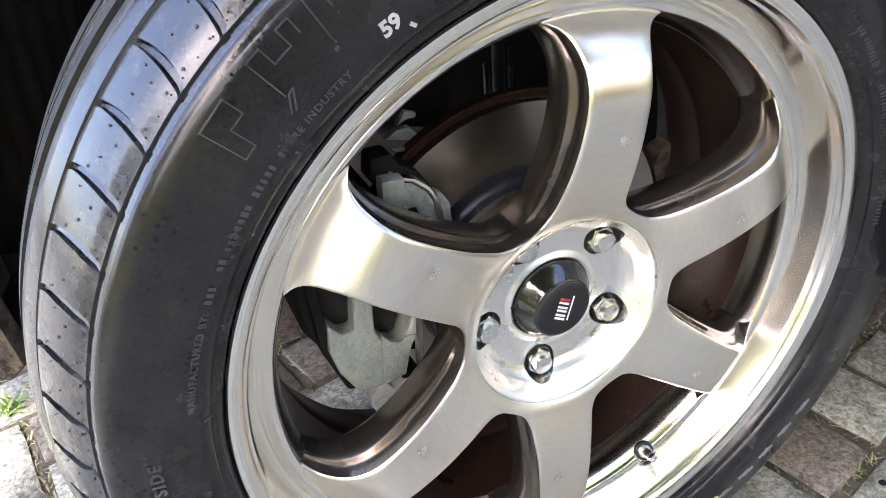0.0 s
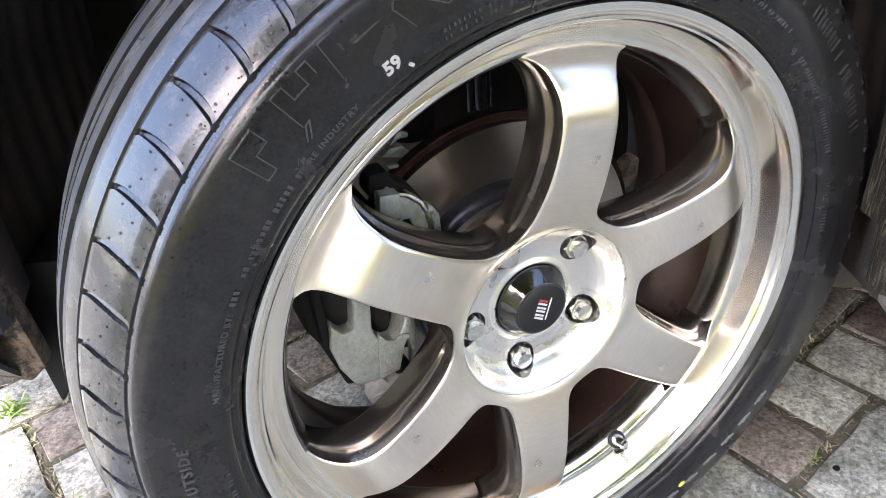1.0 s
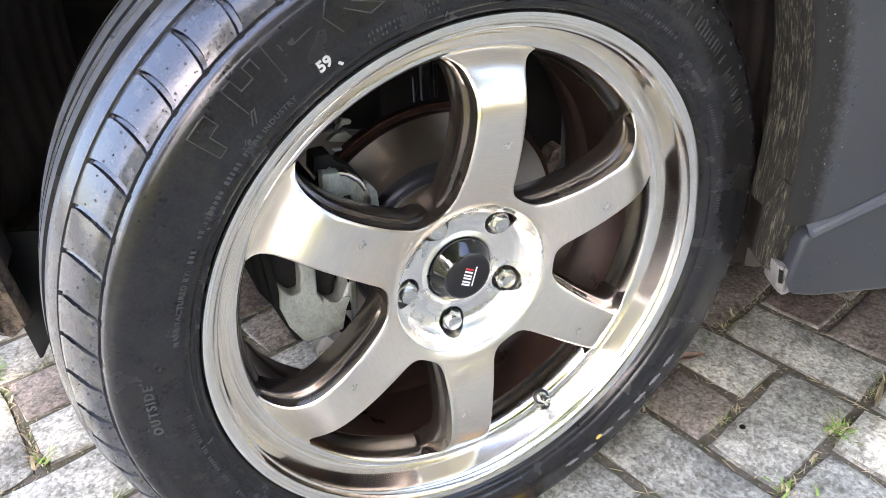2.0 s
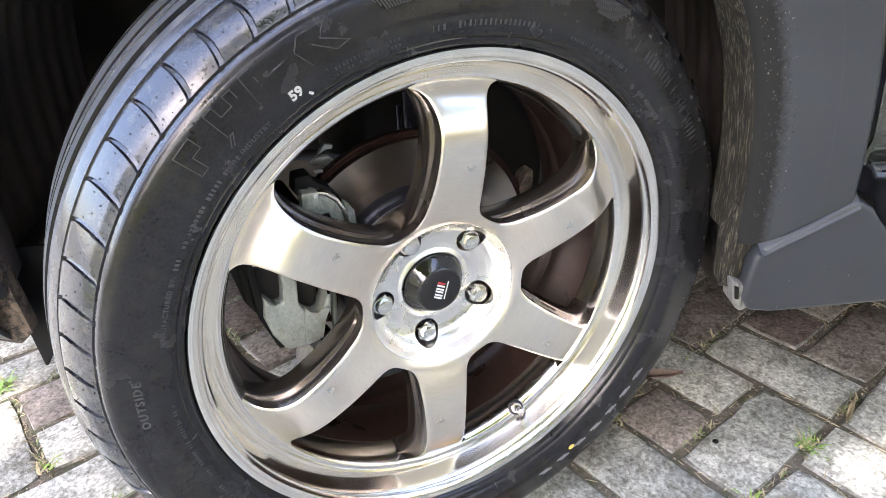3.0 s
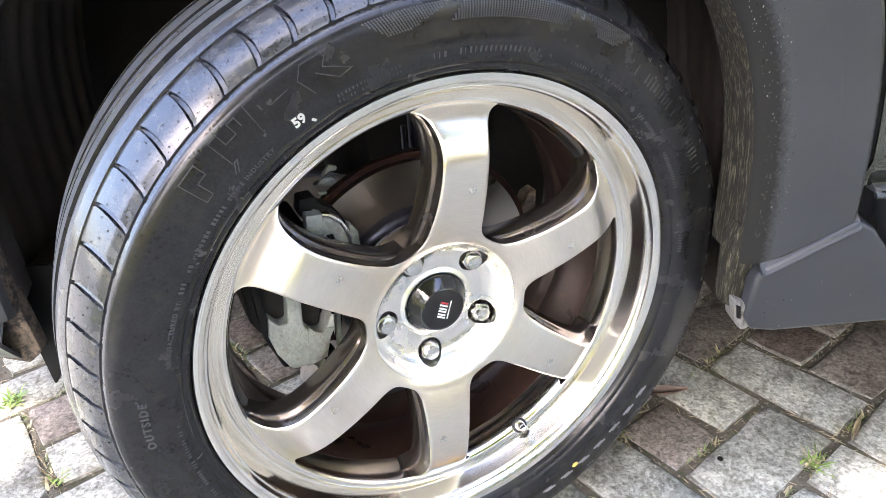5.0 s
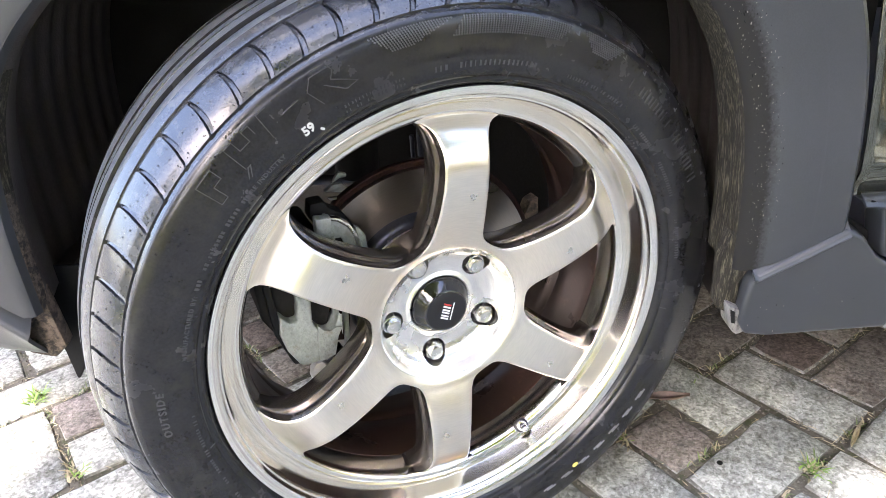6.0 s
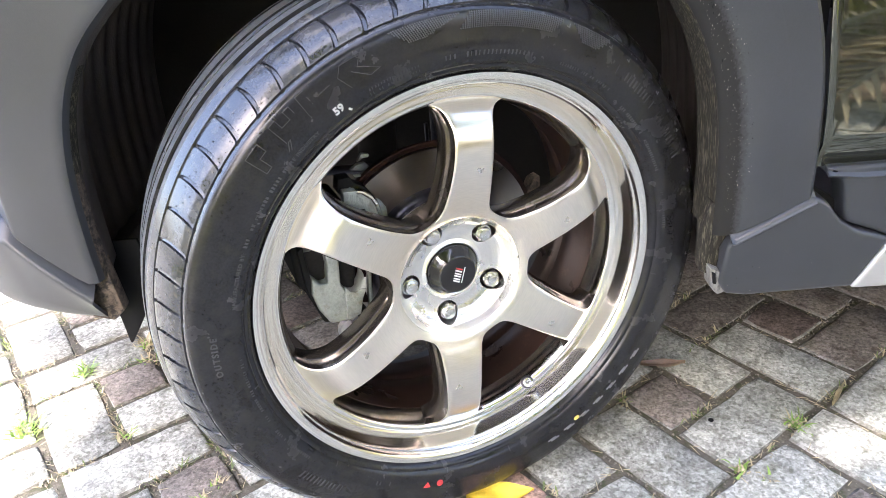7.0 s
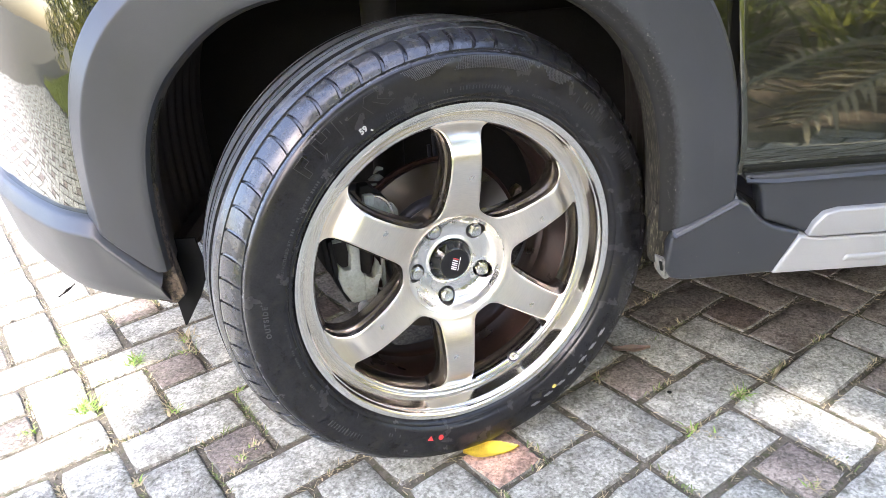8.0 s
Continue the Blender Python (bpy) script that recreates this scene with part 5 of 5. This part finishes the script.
tagged(bed, "brown soil of the garden bed with dry litter", "soil", kind="structure")


def dry_frond(at, turn, length, seed):
    """A fallen palm frond: a bent stem with two rows of dry leaflets."""
    rnd = random.Random(seed)
    v, f = [], []
    for k in range(26):
        t = k / 25
        c = Vector((length * t, 0.06 * length * math.sin(3 * t), 0.05 + 0.10 * math.sin(math.pi * t)))
        for side in (-1, 1):
            ln = (0.30 - 0.18 * abs(t - 0.45)) * rnd.uniform(0.7, 1.1)
            tip = c + Vector((0.65 * ln, side * 0.75 * ln, -0.04 + rnd.uniform(-0.03, 0.05)))
            w = Vector((0.009, -0.004 * side, 0))
            o = len(v)
            v += [c - w, c + w, c.lerp(tip, 0.5) + w + Vector((0, 0, 0.012)), tip, c.lerp(tip, 0.5) - w + Vector((0, 0, 0.012))]
            f.append((o, o + 1, o + 2, o + 3, o + 4))
        if k:
            o = len(v)
            v += [prev + Vector((0, d, e)) for d, e in ((-0.008, 0), (0.008, 0), (0, 0.010))] + [c + Vector((0, d, e)) for d, e in ((-0.008, 0), (0.008, 0), (0, 0.010))]
            f += [(o, o + 1, o + 4, o + 3), (o + 1, o + 2, o + 5, o + 4), (o + 2, o, o + 3, o + 5)]
        prev = c
    ob = new("palm_frond", mesh("palm_frond", v, f, STRAW))
    ob.matrix_world = pose(*at, 0, 0, turn)
    return tagged(ob, "dry straw-coloured palm frond lying on the soil", "frond", "fallen fronds")


for k, (x, y, turn, length) in enumerate(((1.05, -1.75, -28, 1.3), (1.5, -1.60, -14, 1.2), (1.2, -2.25, -40, 1.4), (2.2, -1.7, 160, 1.1), (1.9, -2.2, 12, 1.3), (2.6, -2.0, -35, 1.2))):
    dry_frond((x, y, 0.0), turn, length, 70 + k)

# golden hedges round the garden, out of view: for reflections and blocking low sky
def hedge(x0, x1, y0, y1, top, count, seed, label, gold=0.85):
    """A thin hedge of small pointed leaves that fills a strip of the plan."""
    rnd = random.Random(seed)
    v, f, slots = [], [], []
    for _ in range(count):
        c = Vector((rnd.uniform(x0, x1), rnd.uniform(y0, y1), 0.0))
        along = c.x if x1 - x0 > y1 - y0 else c.y
        c.z = (top + 0.18 * math.sin(along * 4.1) + 0.12 * math.sin(along * 11 + 2)) * rnd.random() ** 0.8
        if gold and noise.noise(Vector((along * 1.7, c.z * 1.9, seed))) > 0.32:
            continue
        q = Euler((rnd.gauss(0.9, 0.6), rnd.gauss(0, 0.6), rnd.uniform(0, 6.3))).to_matrix()
        ln, wd = rnd.uniform(0.045, 0.085), rnd.uniform(0.022, 0.040)
        o = len(v)
        v += [c + q @ Vector(p) for p in ((-ln, 0, 0), (0, -wd, 0.004), (ln, 0, -0.006), (0, wd, 0.004))]
        f += [(o, o + 1, o + 2), (o, o + 2, o + 3)]
        slots += [0 if rnd.random() < gold else 1] * 2
    me = bpy.data.meshes.new("hedge")
    me.from_pydata([tuple(p) for p in v], [], f)
    for m in (GOLD_LEAF, HEDGE_LEAF):
        me.materials.append(m)
    me.polygons.foreach_set("material_index", slots)
    tagged(new("hedge", me), label, "hedge", kind="stuff")


hedge(-5.5, 0.4, -4.75, -4.50, 2.4, 5600, 1, "loose golden-green hedge along the lawn")
hedge(0.5, 4.5, -5.6, -5.1, 3.1, 15000, 4, "dense dark green hedge behind the garden bed", 0.0)
hedge(-9.0, -2.9, -5.9, -5.2, 4.5, 21000, 6, "tall loose hedge of green and golden leaves behind the lawn", 0.35)
hedge(4.6, 4.9, -4.8, 4.5, 3.8, 11000, 2, "tall golden-green hedge beside the paving")

# an unseen tree placed to shade the car, its trunk by the garden bed
def taper(bm, a, b, ra, rb):
    a, b = Vector(a), Vector(b)
    turn = (b - a).to_track_quat("Z", "Y").to_matrix().to_4x4()
    g = bmesh.ops.create_cone(bm, cap_ends=True, segments=12, radius1=ra, radius2=rb, depth=(b - a).length)
    bmesh.ops.transform(bm, matrix=Matrix.Translation((a + b) / 2) @ turn, verts=g["verts"])


tree = tagged(new("tree"), "leafy garden tree out of view that shades the parked car", "tree")
bm = bmesh.new()
taper(bm, (1.2, -4.6, -0.05), (0.9, -4.5, 1.4), 0.17, 0.13)
taper(bm, (0.9, -4.5, 1.4), (0.2, -4.2, 2.7), 0.13, 0.09)
for tip in ((-1.6, -4.2, 3.7), (-0.4, -2.6, 3.5), (1.0, -3.6, 3.9), (-0.6, -5.0, 4.1), (-0.2, -3.4, 4.1)):
    taper(bm, (0.2, -4.2, 2.7), tip, 0.06, 0.015)
trunk = part("trunk", finish("trunk", bm, BARK), tree, "grey-brown trunk with spreading limbs")
rnd = random.Random(12)
v, f = [], []
# Holes aimed along the sun's rays to leave the sun patches on the paving.
GAPS = ((0.575, 0.012, 0.085, 0.024, -35), (0.028, -0.022, 0.018, 0.004, 20))
for _ in range(64000):
    gx, gy, h = rnd.uniform(-3.0, 4.2), rnd.uniform(-2.0, 1.9), rnd.uniform(2.8, 4.6)
    if gx > 0.95 + 0.2 * math.sin(gy * 7) and gy < -0.30 and noise.noise(Vector((gx * 1.5, gy * 2.6, 3.0))) > (0.08 if gy > -1.1 else -0.12):
        continue
    if gy < -0.40 and rnd.random() < 0.2:
        continue
    edge = -0.64 + 0.10 * math.sin(gy * 9) + 0.06 * math.sin(gy * 23 + 1)
    if rnd.random() > smooth_step(edge - 0.14, edge + 0.16, gx - (0.25 if gy < -0.75 else 0.0)):
        continue
    hole = False
    for cx, cy, ra, rb, turn in GAPS:
        c, s = math.cos(radians(turn)), math.sin(radians(turn))
        du, dv = c * (gx - cx) + s * (gy - cy), -s * (gx - cx) + c * (gy - cy)
        hole |= (du / (ra + 0.052)) ** 2 + (dv / (rb + 0.050)) ** 2 < 1
    if hole:
        continue
    c = Vector((gx - 0.30 * h, gy - 0.95 * h, h))
    q = Euler((rnd.gauss(0, 0.6), rnd.gauss(0, 0.6), rnd.uniform(0, 6.3))).to_matrix()
    L, W = rnd.uniform(0.05, 0.075), rnd.uniform(0.028, 0.04)
    o = len(v)
    v += [c + q @ Vector(p) for p in ((-L, 0, 0), (-0.3 * L, -W, 0.006), (0.4 * L, -0.8 * W, 0.006), (L, 0, -0.01), (0.4 * L, 0.8 * W, 0.006), (-0.3 * L, W, 0.006))]
    f += [(o, o + 1, o + 2, o + 3), (o, o + 3, o + 4, o + 5)]
me = bpy.data.meshes.new("crown")
me.from_pydata([tuple(p) for p in v], [], f)
me.materials.append(CROWN_LEAF)
tagged(part("crown", me, tree, "crown of small green leaves"), kind="stuff")

# block paving in windmill pattern: a red half block ringed by four grey blocks
UNIT, TURN = 0.106, 36.0
E1 = Vector((math.cos(radians(TURN)), math.sin(radians(TURN))))
E2 = Vector((-E1.y, E1.x))
O1, O2 = 0.333, -0.357


def paver_mesh(name, lx, ly, mat, seed):
    """A worn block: chamfered top with uneven edges."""
    rnd = random.Random(seed)
    gap = 0.0078
    hx, hy = lx / 2 - gap / 2, ly / 2 - gap / 2
    v, f = [], []
    nx = 5 if lx > ly else 3
    loop = [(-hx + 2 * hx * k / nx, -hy) for k in range(nx)] + [(hx, -hy + 2 * hy * k / 3) for k in range(3)] + [(hx - 2 * hx * k / nx, hy) for k in range(nx)] + [(-hx, hy - 2 * hy * k / 3) for k in range(3)]
    for scale_in, z in ((0.0, -0.030), (0.0, -0.005), (0.0022, -0.0015), (0.006, 0.0)):
        for x, y in loop:
            corner = abs(abs(x) - hx) < 1e-6 and abs(abs(y) - hy) < 1e-6
            pull = scale_in + (0.0022 if corner else 0.0) + (rnd.uniform(-0.0016, 0.0030) if z > -0.01 else 0)
            v.append((x - math.copysign(min(pull, abs(x)), x) * (abs(abs(x) - hx) < 1e-6), y - math.copysign(pull, y) * (abs(abs(y) - hy) < 1e-6), z))
    n = len(loop)
    for i in range(3):
        f += [(i * n + q, i * n + (q + 1) % n, (i + 1) * n + (q + 1) % n, (i + 1) * n + q) for q in range(n)]
    f.append(tuple(range(3 * n, 4 * n)))
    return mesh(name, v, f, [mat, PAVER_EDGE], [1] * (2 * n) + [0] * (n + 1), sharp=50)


LONG = [paver_mesh("paver", 2 * UNIT, UNIT, GREY_PAVER, s) for s in range(6)]
SQUARE = [paver_mesh("paver", UNIT, UNIT, RED_PAVER, 30 + s) for s in range(4)]
SHADED_SOIL_LONG = [paver_mesh("paver", 2 * UNIT, UNIT, SHADED_SOIL_GREY, 50 + s) for s in range(4)]
SHADED_SOIL_SQUARE = [paver_mesh("paver", UNIT, UNIT, SHADED_SOIL_RED, 60 + s) for s in range(3)]
SUNLIT_SQUARE = paver_mesh("paver", UNIT, UNIT, SUNLIT_RED_PAVER, 70)
paving = tagged(new("pavement", mesh("pavement", [(x, y, -0.0050) for x, y in ((-1.6, -2.1), (0.98, -2.1), (0.98, -1.43), (3.4, -1.43), (3.4, 3.6), (-5.3, 3.6), (-5.3, -1.43), (-1.6, -1.43))], [tuple(range(8))], SAND)),
                "weathered grey and red block paving with sandy joints", "paving", kind="structure")
rnd = random.Random(3)
near, rest = [], []
for i in range(-18, 17):
    for j in range(-16, 19):
        for du, dv, turn, square in ((0, 0, 0, True), (-1, -0.5, 90, False), (-0.5, 1, 0, False), (1, 0.5, 90, False), (0.5, -1, 0, False)):
            p = E1 * (O1 + (3 * i + du) * UNIT) + E2 * (O2 + (3 * j + dv) * UNIT)
            if not (-5.2 < p.x < 3.3 and (-1.35 if p.x < -1.5 or p.x > 0.9 else -2.0) < p.y < 3.5):
                continue
            m = pose(p.x, p.y, rnd.uniform(-0.0020, 0.0016), rnd.uniform(-0.8, 0.8), rnd.uniform(-0.8, 0.8), TURN + turn + rnd.uniform(-1.2, 1.2))
            # Pavers under the car take the shaded, soil-brown copies.
            under_car = p.y > 0.30 + rnd.uniform(-0.06, 0.06) and -0.50 < p.x < 2.4
            me = rnd.choice((SHADED_SOIL_SQUARE if square else SHADED_SOIL_LONG) if under_car else (SQUARE if square else LONG))
            if square and (p - Vector((0.045, -0.030))).length < 0.06:
                me = SUNLIT_SQUARE
            (near if (-1.35 < p.x < 1.0 and -0.45 < p.y < 1.15) else rest).append((m, me))
near.sort(key=lambda q: (q[0].translation - Vector((-0.1, 0.15, 0))).length)
rest += near[300:]
for m, me in near[:300]:
    part("paver", me, paving, "", m)
for mat, pool in ((GREY_PAVER, LONG), (RED_PAVER, SQUARE), (SHADED_SOIL_GREY, SHADED_SOIL_LONG), (SHADED_SOIL_RED, SHADED_SOIL_SQUARE)):
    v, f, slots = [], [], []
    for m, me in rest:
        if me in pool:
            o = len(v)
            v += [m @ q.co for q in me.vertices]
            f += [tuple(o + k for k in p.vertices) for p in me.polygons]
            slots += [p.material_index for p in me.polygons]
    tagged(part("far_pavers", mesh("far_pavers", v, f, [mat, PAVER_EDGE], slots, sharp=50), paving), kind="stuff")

# grit and dry bits in the joints
rnd = random.Random(5)
gv, gf, sv, sf = [], [], [], []
for m, me in near:
    lx = 2 * UNIT if me in LONG or me in SHADED_SOIL_LONG else UNIT
    for _ in range(64):
        side, e = rnd.randrange(4), rnd.uniform(-0.5, 0.5)
        x, y = (e * lx, UNIT / 2 * (1 if side else -1)) if side < 2 else (lx / 2 * (1 if side == 2 else -1), e * UNIT)
        c = m @ Vector((x + rnd.gauss(0, 0.0035), y + rnd.gauss(0, 0.0035), 0))
        s = rnd.uniform(0.0006, 0.0026) * (1.5 if rnd.random() < 0.1 else 1.0)
        c.z = -0.0040 + 0.3 * s if rnd.random() < 0.7 else 0.0004
        if rnd.random() < 0.78:
            o = len(gv)
            q = Euler((rnd.uniform(0, 6), rnd.uniform(0, 6), rnd.uniform(0, 6))).to_matrix()
            gv += [c + q @ Vector(p) * s for p in ((1, 0, -0.6), (-0.6, 0.9, -0.6), (-0.6, -0.9, -0.6), (0, 0, 1))]
            gf += [(o, o + 1, o + 2), (o, o + 1, o + 3), (o + 1, o + 2, o + 3), (o + 2, o, o + 3)]
        else:
            a, ln = rnd.uniform(0, 6.3), rnd.uniform(0.006, 0.020)
            d, w = Vector((math.cos(a), math.sin(a), rnd.uniform(-0.05, 0.25))) * ln, Vector((-math.sin(a), math.cos(a), 0)) * 0.0006
            o = len(sv)
            sv += [c - w, c + w, c + d + w * 0.5, c + d - w * 0.5, c + d * 0.5 + Vector((0, 0, 0.0008))]
            sf += [(o, o + 1, o + 4), (o + 1, o + 2, o + 4), (o + 2, o + 3, o + 4), (o + 3, o, o + 4)]
GRIT = material("joint_grit", (0.15, 0.135, 0.105), 0.95, tint=0.6, scale=160, fine=500, bump=0.0)
tagged(new("joint_grit", mesh("joint_grit", gv, gf, GRIT)), "sandy grit lying in the paving joints", "grit", kind="stuff")
tagged(new("dry_bits", mesh("dry_bits", sv, sf, STRAW)), "bits of dry grass in the paving joints", "dry grass", kind="stuff")


# low weeds along some joints on both sides of the wheel
rnd = random.Random(9)
v, f, slots = [], [], []
for m, me in near:
    lx = 2 * UNIT if me in LONG or me in SHADED_SOIL_LONG else UNIT
    c0 = m.translation
    if not (-0.85 < c0.x < 0.75 and -0.40 < c0.y < 0.62):
        continue
    for side in range(4):
        if rnd.random() > (0.34 if c0.x < -0.25 else 0.16):
            continue
        ln, mid = rnd.uniform(0.02, 0.07), rnd.uniform(-0.35, 0.35)
        dry = rnd.uniform(0.3, 0.9)
        for _ in range(int(ln * 620)):
            e = mid * (lx if side < 2 else UNIT) + rnd.uniform(-ln, ln) / 2 * (1 + rnd.random())
            x, y = (e, UNIT / 2 * (1 if side else -1)) if side < 2 else (lx / 2 * (1 if side == 2 else -1), e)
            c = m @ Vector((x + rnd.gauss(0, 0.003), y + rnd.gauss(0, 0.003), -0.003))
            a, size = rnd.uniform(0, 6.3), rnd.uniform(0.004, 0.014)
            tip = c + Vector((math.cos(a) * size, math.sin(a) * size, size * rnd.uniform(0.3, 0.9)))
            w = Vector((-math.sin(a), math.cos(a), 0)) * rnd.uniform(0.0006, 0.0014)
            o = len(v)
            v += [c - w, c + w, c.lerp(tip, 0.6) + w + Vector((0, 0, 0.002)), tip, c.lerp(tip, 0.6) - w + Vector((0, 0, 0.002))]
            f.append((o, o + 1, o + 2, o + 3, o + 4))
            slots.append(1 if rnd.random() < dry else 0)
tagged(new("joint_weeds", mesh("joint_weeds", v, f, [MOSS, STRAW], slots)), "low green and dry weeds growing along the paving joints", "weeds", kind="stuff")


def tuft(at, size, count, seed, dry):
    """Thin grass blades that spread from one spot."""
    rnd = random.Random(seed)
    v, f, slots = [], [], []
    for _ in range(count):
        a, reach, tall = rnd.uniform(0, 6.3), size * rnd.uniform(0.3, 1.0), size * rnd.uniform(0.25, 0.85)
        w = Vector((-math.sin(a), math.cos(a), 0)) * rnd.uniform(0.0010, 0.0030)
        base = Vector((rnd.gauss(0, size * 0.28), rnd.gauss(0, size * 0.28), -0.004))
        o = len(v)
        for k in range(4):
            t = k / 3
            c = base + Vector((math.cos(a) * reach * t, math.sin(a) * reach * t, tall * (1.5 * t - 0.8 * t * t)))
            v += [c + w * (1 - 0.9 * t), c - w * (1 - 0.9 * t)]
        f += [(o + 2 * k, o + 2 * k + 1, o + 2 * k + 3, o + 2 * k + 2) for k in range(3)]
        slots += [1 if rnd.random() < dry else 0] * 3
    ob = new("grass_tuft", mesh("grass_tuft", v, f, [GRASS, STRAW], slots))
    ob.location = (*at, 0.0)
    return tagged(ob, "small green and straw-coloured grass tuft in a paving joint", "grass", "grass tufts in the joints")


for k, (x, y, size, count, dry) in enumerate(((-0.732, 0.193, 0.040, 60, 0.1), (-0.697, 0.341, 0.030, 45, 0.15), (-0.610, 0.415, 0.034, 40, 0.75), (-0.394, 0.020, 0.020, 28, 0.3), (0.460, 0.090, 0.024, 40, 0.3),
                                              (0.351, 0.012, 0.020, 24, 0.6), (-0.812, 0.125, 0.022, 24, 0.3), (-0.451, 0.215, 0.020, 26, 0.6), (0.483, -0.128, 0.020, 20, 0.8), (0.230, 0.167, 0.018, 20, 0.5),
                                              (-0.556, 0.168, 0.022, 30, 0.4), (-0.381, 0.049, 0.020, 24, 0.7), (-0.561, -0.020, 0.018, 16, 0.8), (0.380, -0.010, 0.018, 18, 0.6), (-0.590, 0.360, 0.030, 26, 0.85))):
    tuft((x, y), size, count, 60 + k, dry)


def fallen_leaf(name, a, b, width, lift, mat, label):
    """A pointed leaf from its stalk a to its tip b, slightly cupped, with a raised midrib."""
    a, b = Vector((*a, 0.003)), Vector((*b, 0.003))
    side = Vector((-(b - a).y, (b - a).x, 0)).normalized()
    v, f = [], []
    n, m = 12, 4
    for layer in (0, 1):
        for i in range(n + 1):
            t = i / n
            w = width / 2 * math.sin(math.pi * t ** 0.85) ** 0.8
            for j in range(-m, m + 1):
                s = j / m
                c = a.lerp(b, t) + side * w * s
                c.z += lift * (s * s * 0.9 + 0.5 * (2 * t - 1) ** 2) + (0.0012 if j == 0 else 0) + 0.0015 * math.sin(9 * t + 3 * s) - 0.0006 * layer
                v.append(c)
    k = 2 * m + 1
    for layer in (0, 1):
        o = layer * (n + 1) * k
        f += [(o + i * k + j, o + i * k + j + 1, o + (i + 1) * k + j + 1, o + (i + 1) * k + j) for i in range(n) for j in range(2 * m)]
    return tagged(new(name, mesh(name, v, f, mat, sharp=60)), label, "leaf")


fallen_leaf("fallen_leaf", (-0.026, -0.010), (0.066, -0.006), 0.036, 0.005, YELLOW_LEAF, "fresh yellow fallen leaf on a red paver")
fallen_leaf("fallen_leaf", (0.272, 0.244), (0.344, 0.240), 0.017, 0.008, BROWN_LEAF, "curled dry brown leaf lying on the paving")
fallen_leaf("dry_stalk", (0.524, 0.118), (0.566, 0.168), 0.007, 0.004, STRAW, "pale dry stalk lying across a joint")
fallen_leaf("twig", (-0.998, 0.645), (-0.987, 0.712), 0.004, 0.004, SEAL, "thin dark twig lying on sunlit paving")
bm = bmesh.new()
bmesh.ops.create_icosphere(bm, subdivisions=2, radius=0.0036)
for q in bm.verts:
    q.co = Vector((q.co.x * 1.2, q.co.y, q.co.z * 0.7)) * (1 + 0.15 * noise.noise(q.co * 300))
stone = new("pebble", finish("pebble", bm, SEAL))
stone.location = (0.342, 0.108, 0.003)
tagged(stone, "small dark pebble lying on a grey paver", "pebble")

# lawn beyond the paving
rnd = random.Random(8)
v, f = [], []
for _ in range(16000):
    c = Vector((rnd.uniform(-5.6, 0.6), rnd.uniform(-4.3, -1.45), -0.012))
    if c.y > -2.15 and c.x > -1.65:
        continue
    a, h = rnd.uniform(0, 6.3), rnd.uniform(0.04, 0.12)
    w = Vector((-math.sin(a), math.cos(a), 0)) * 0.010
    o = len(v)
    v += [c + w, c - w, c + Vector((math.cos(a) * 0.05, math.sin(a) * 0.05, h))]
    f.append((o, o + 1, o + 2))
tagged(new("lawn", mesh("lawn", v, f, LAWN)), "short green lawn beside the paving", "grass", kind="stuff")
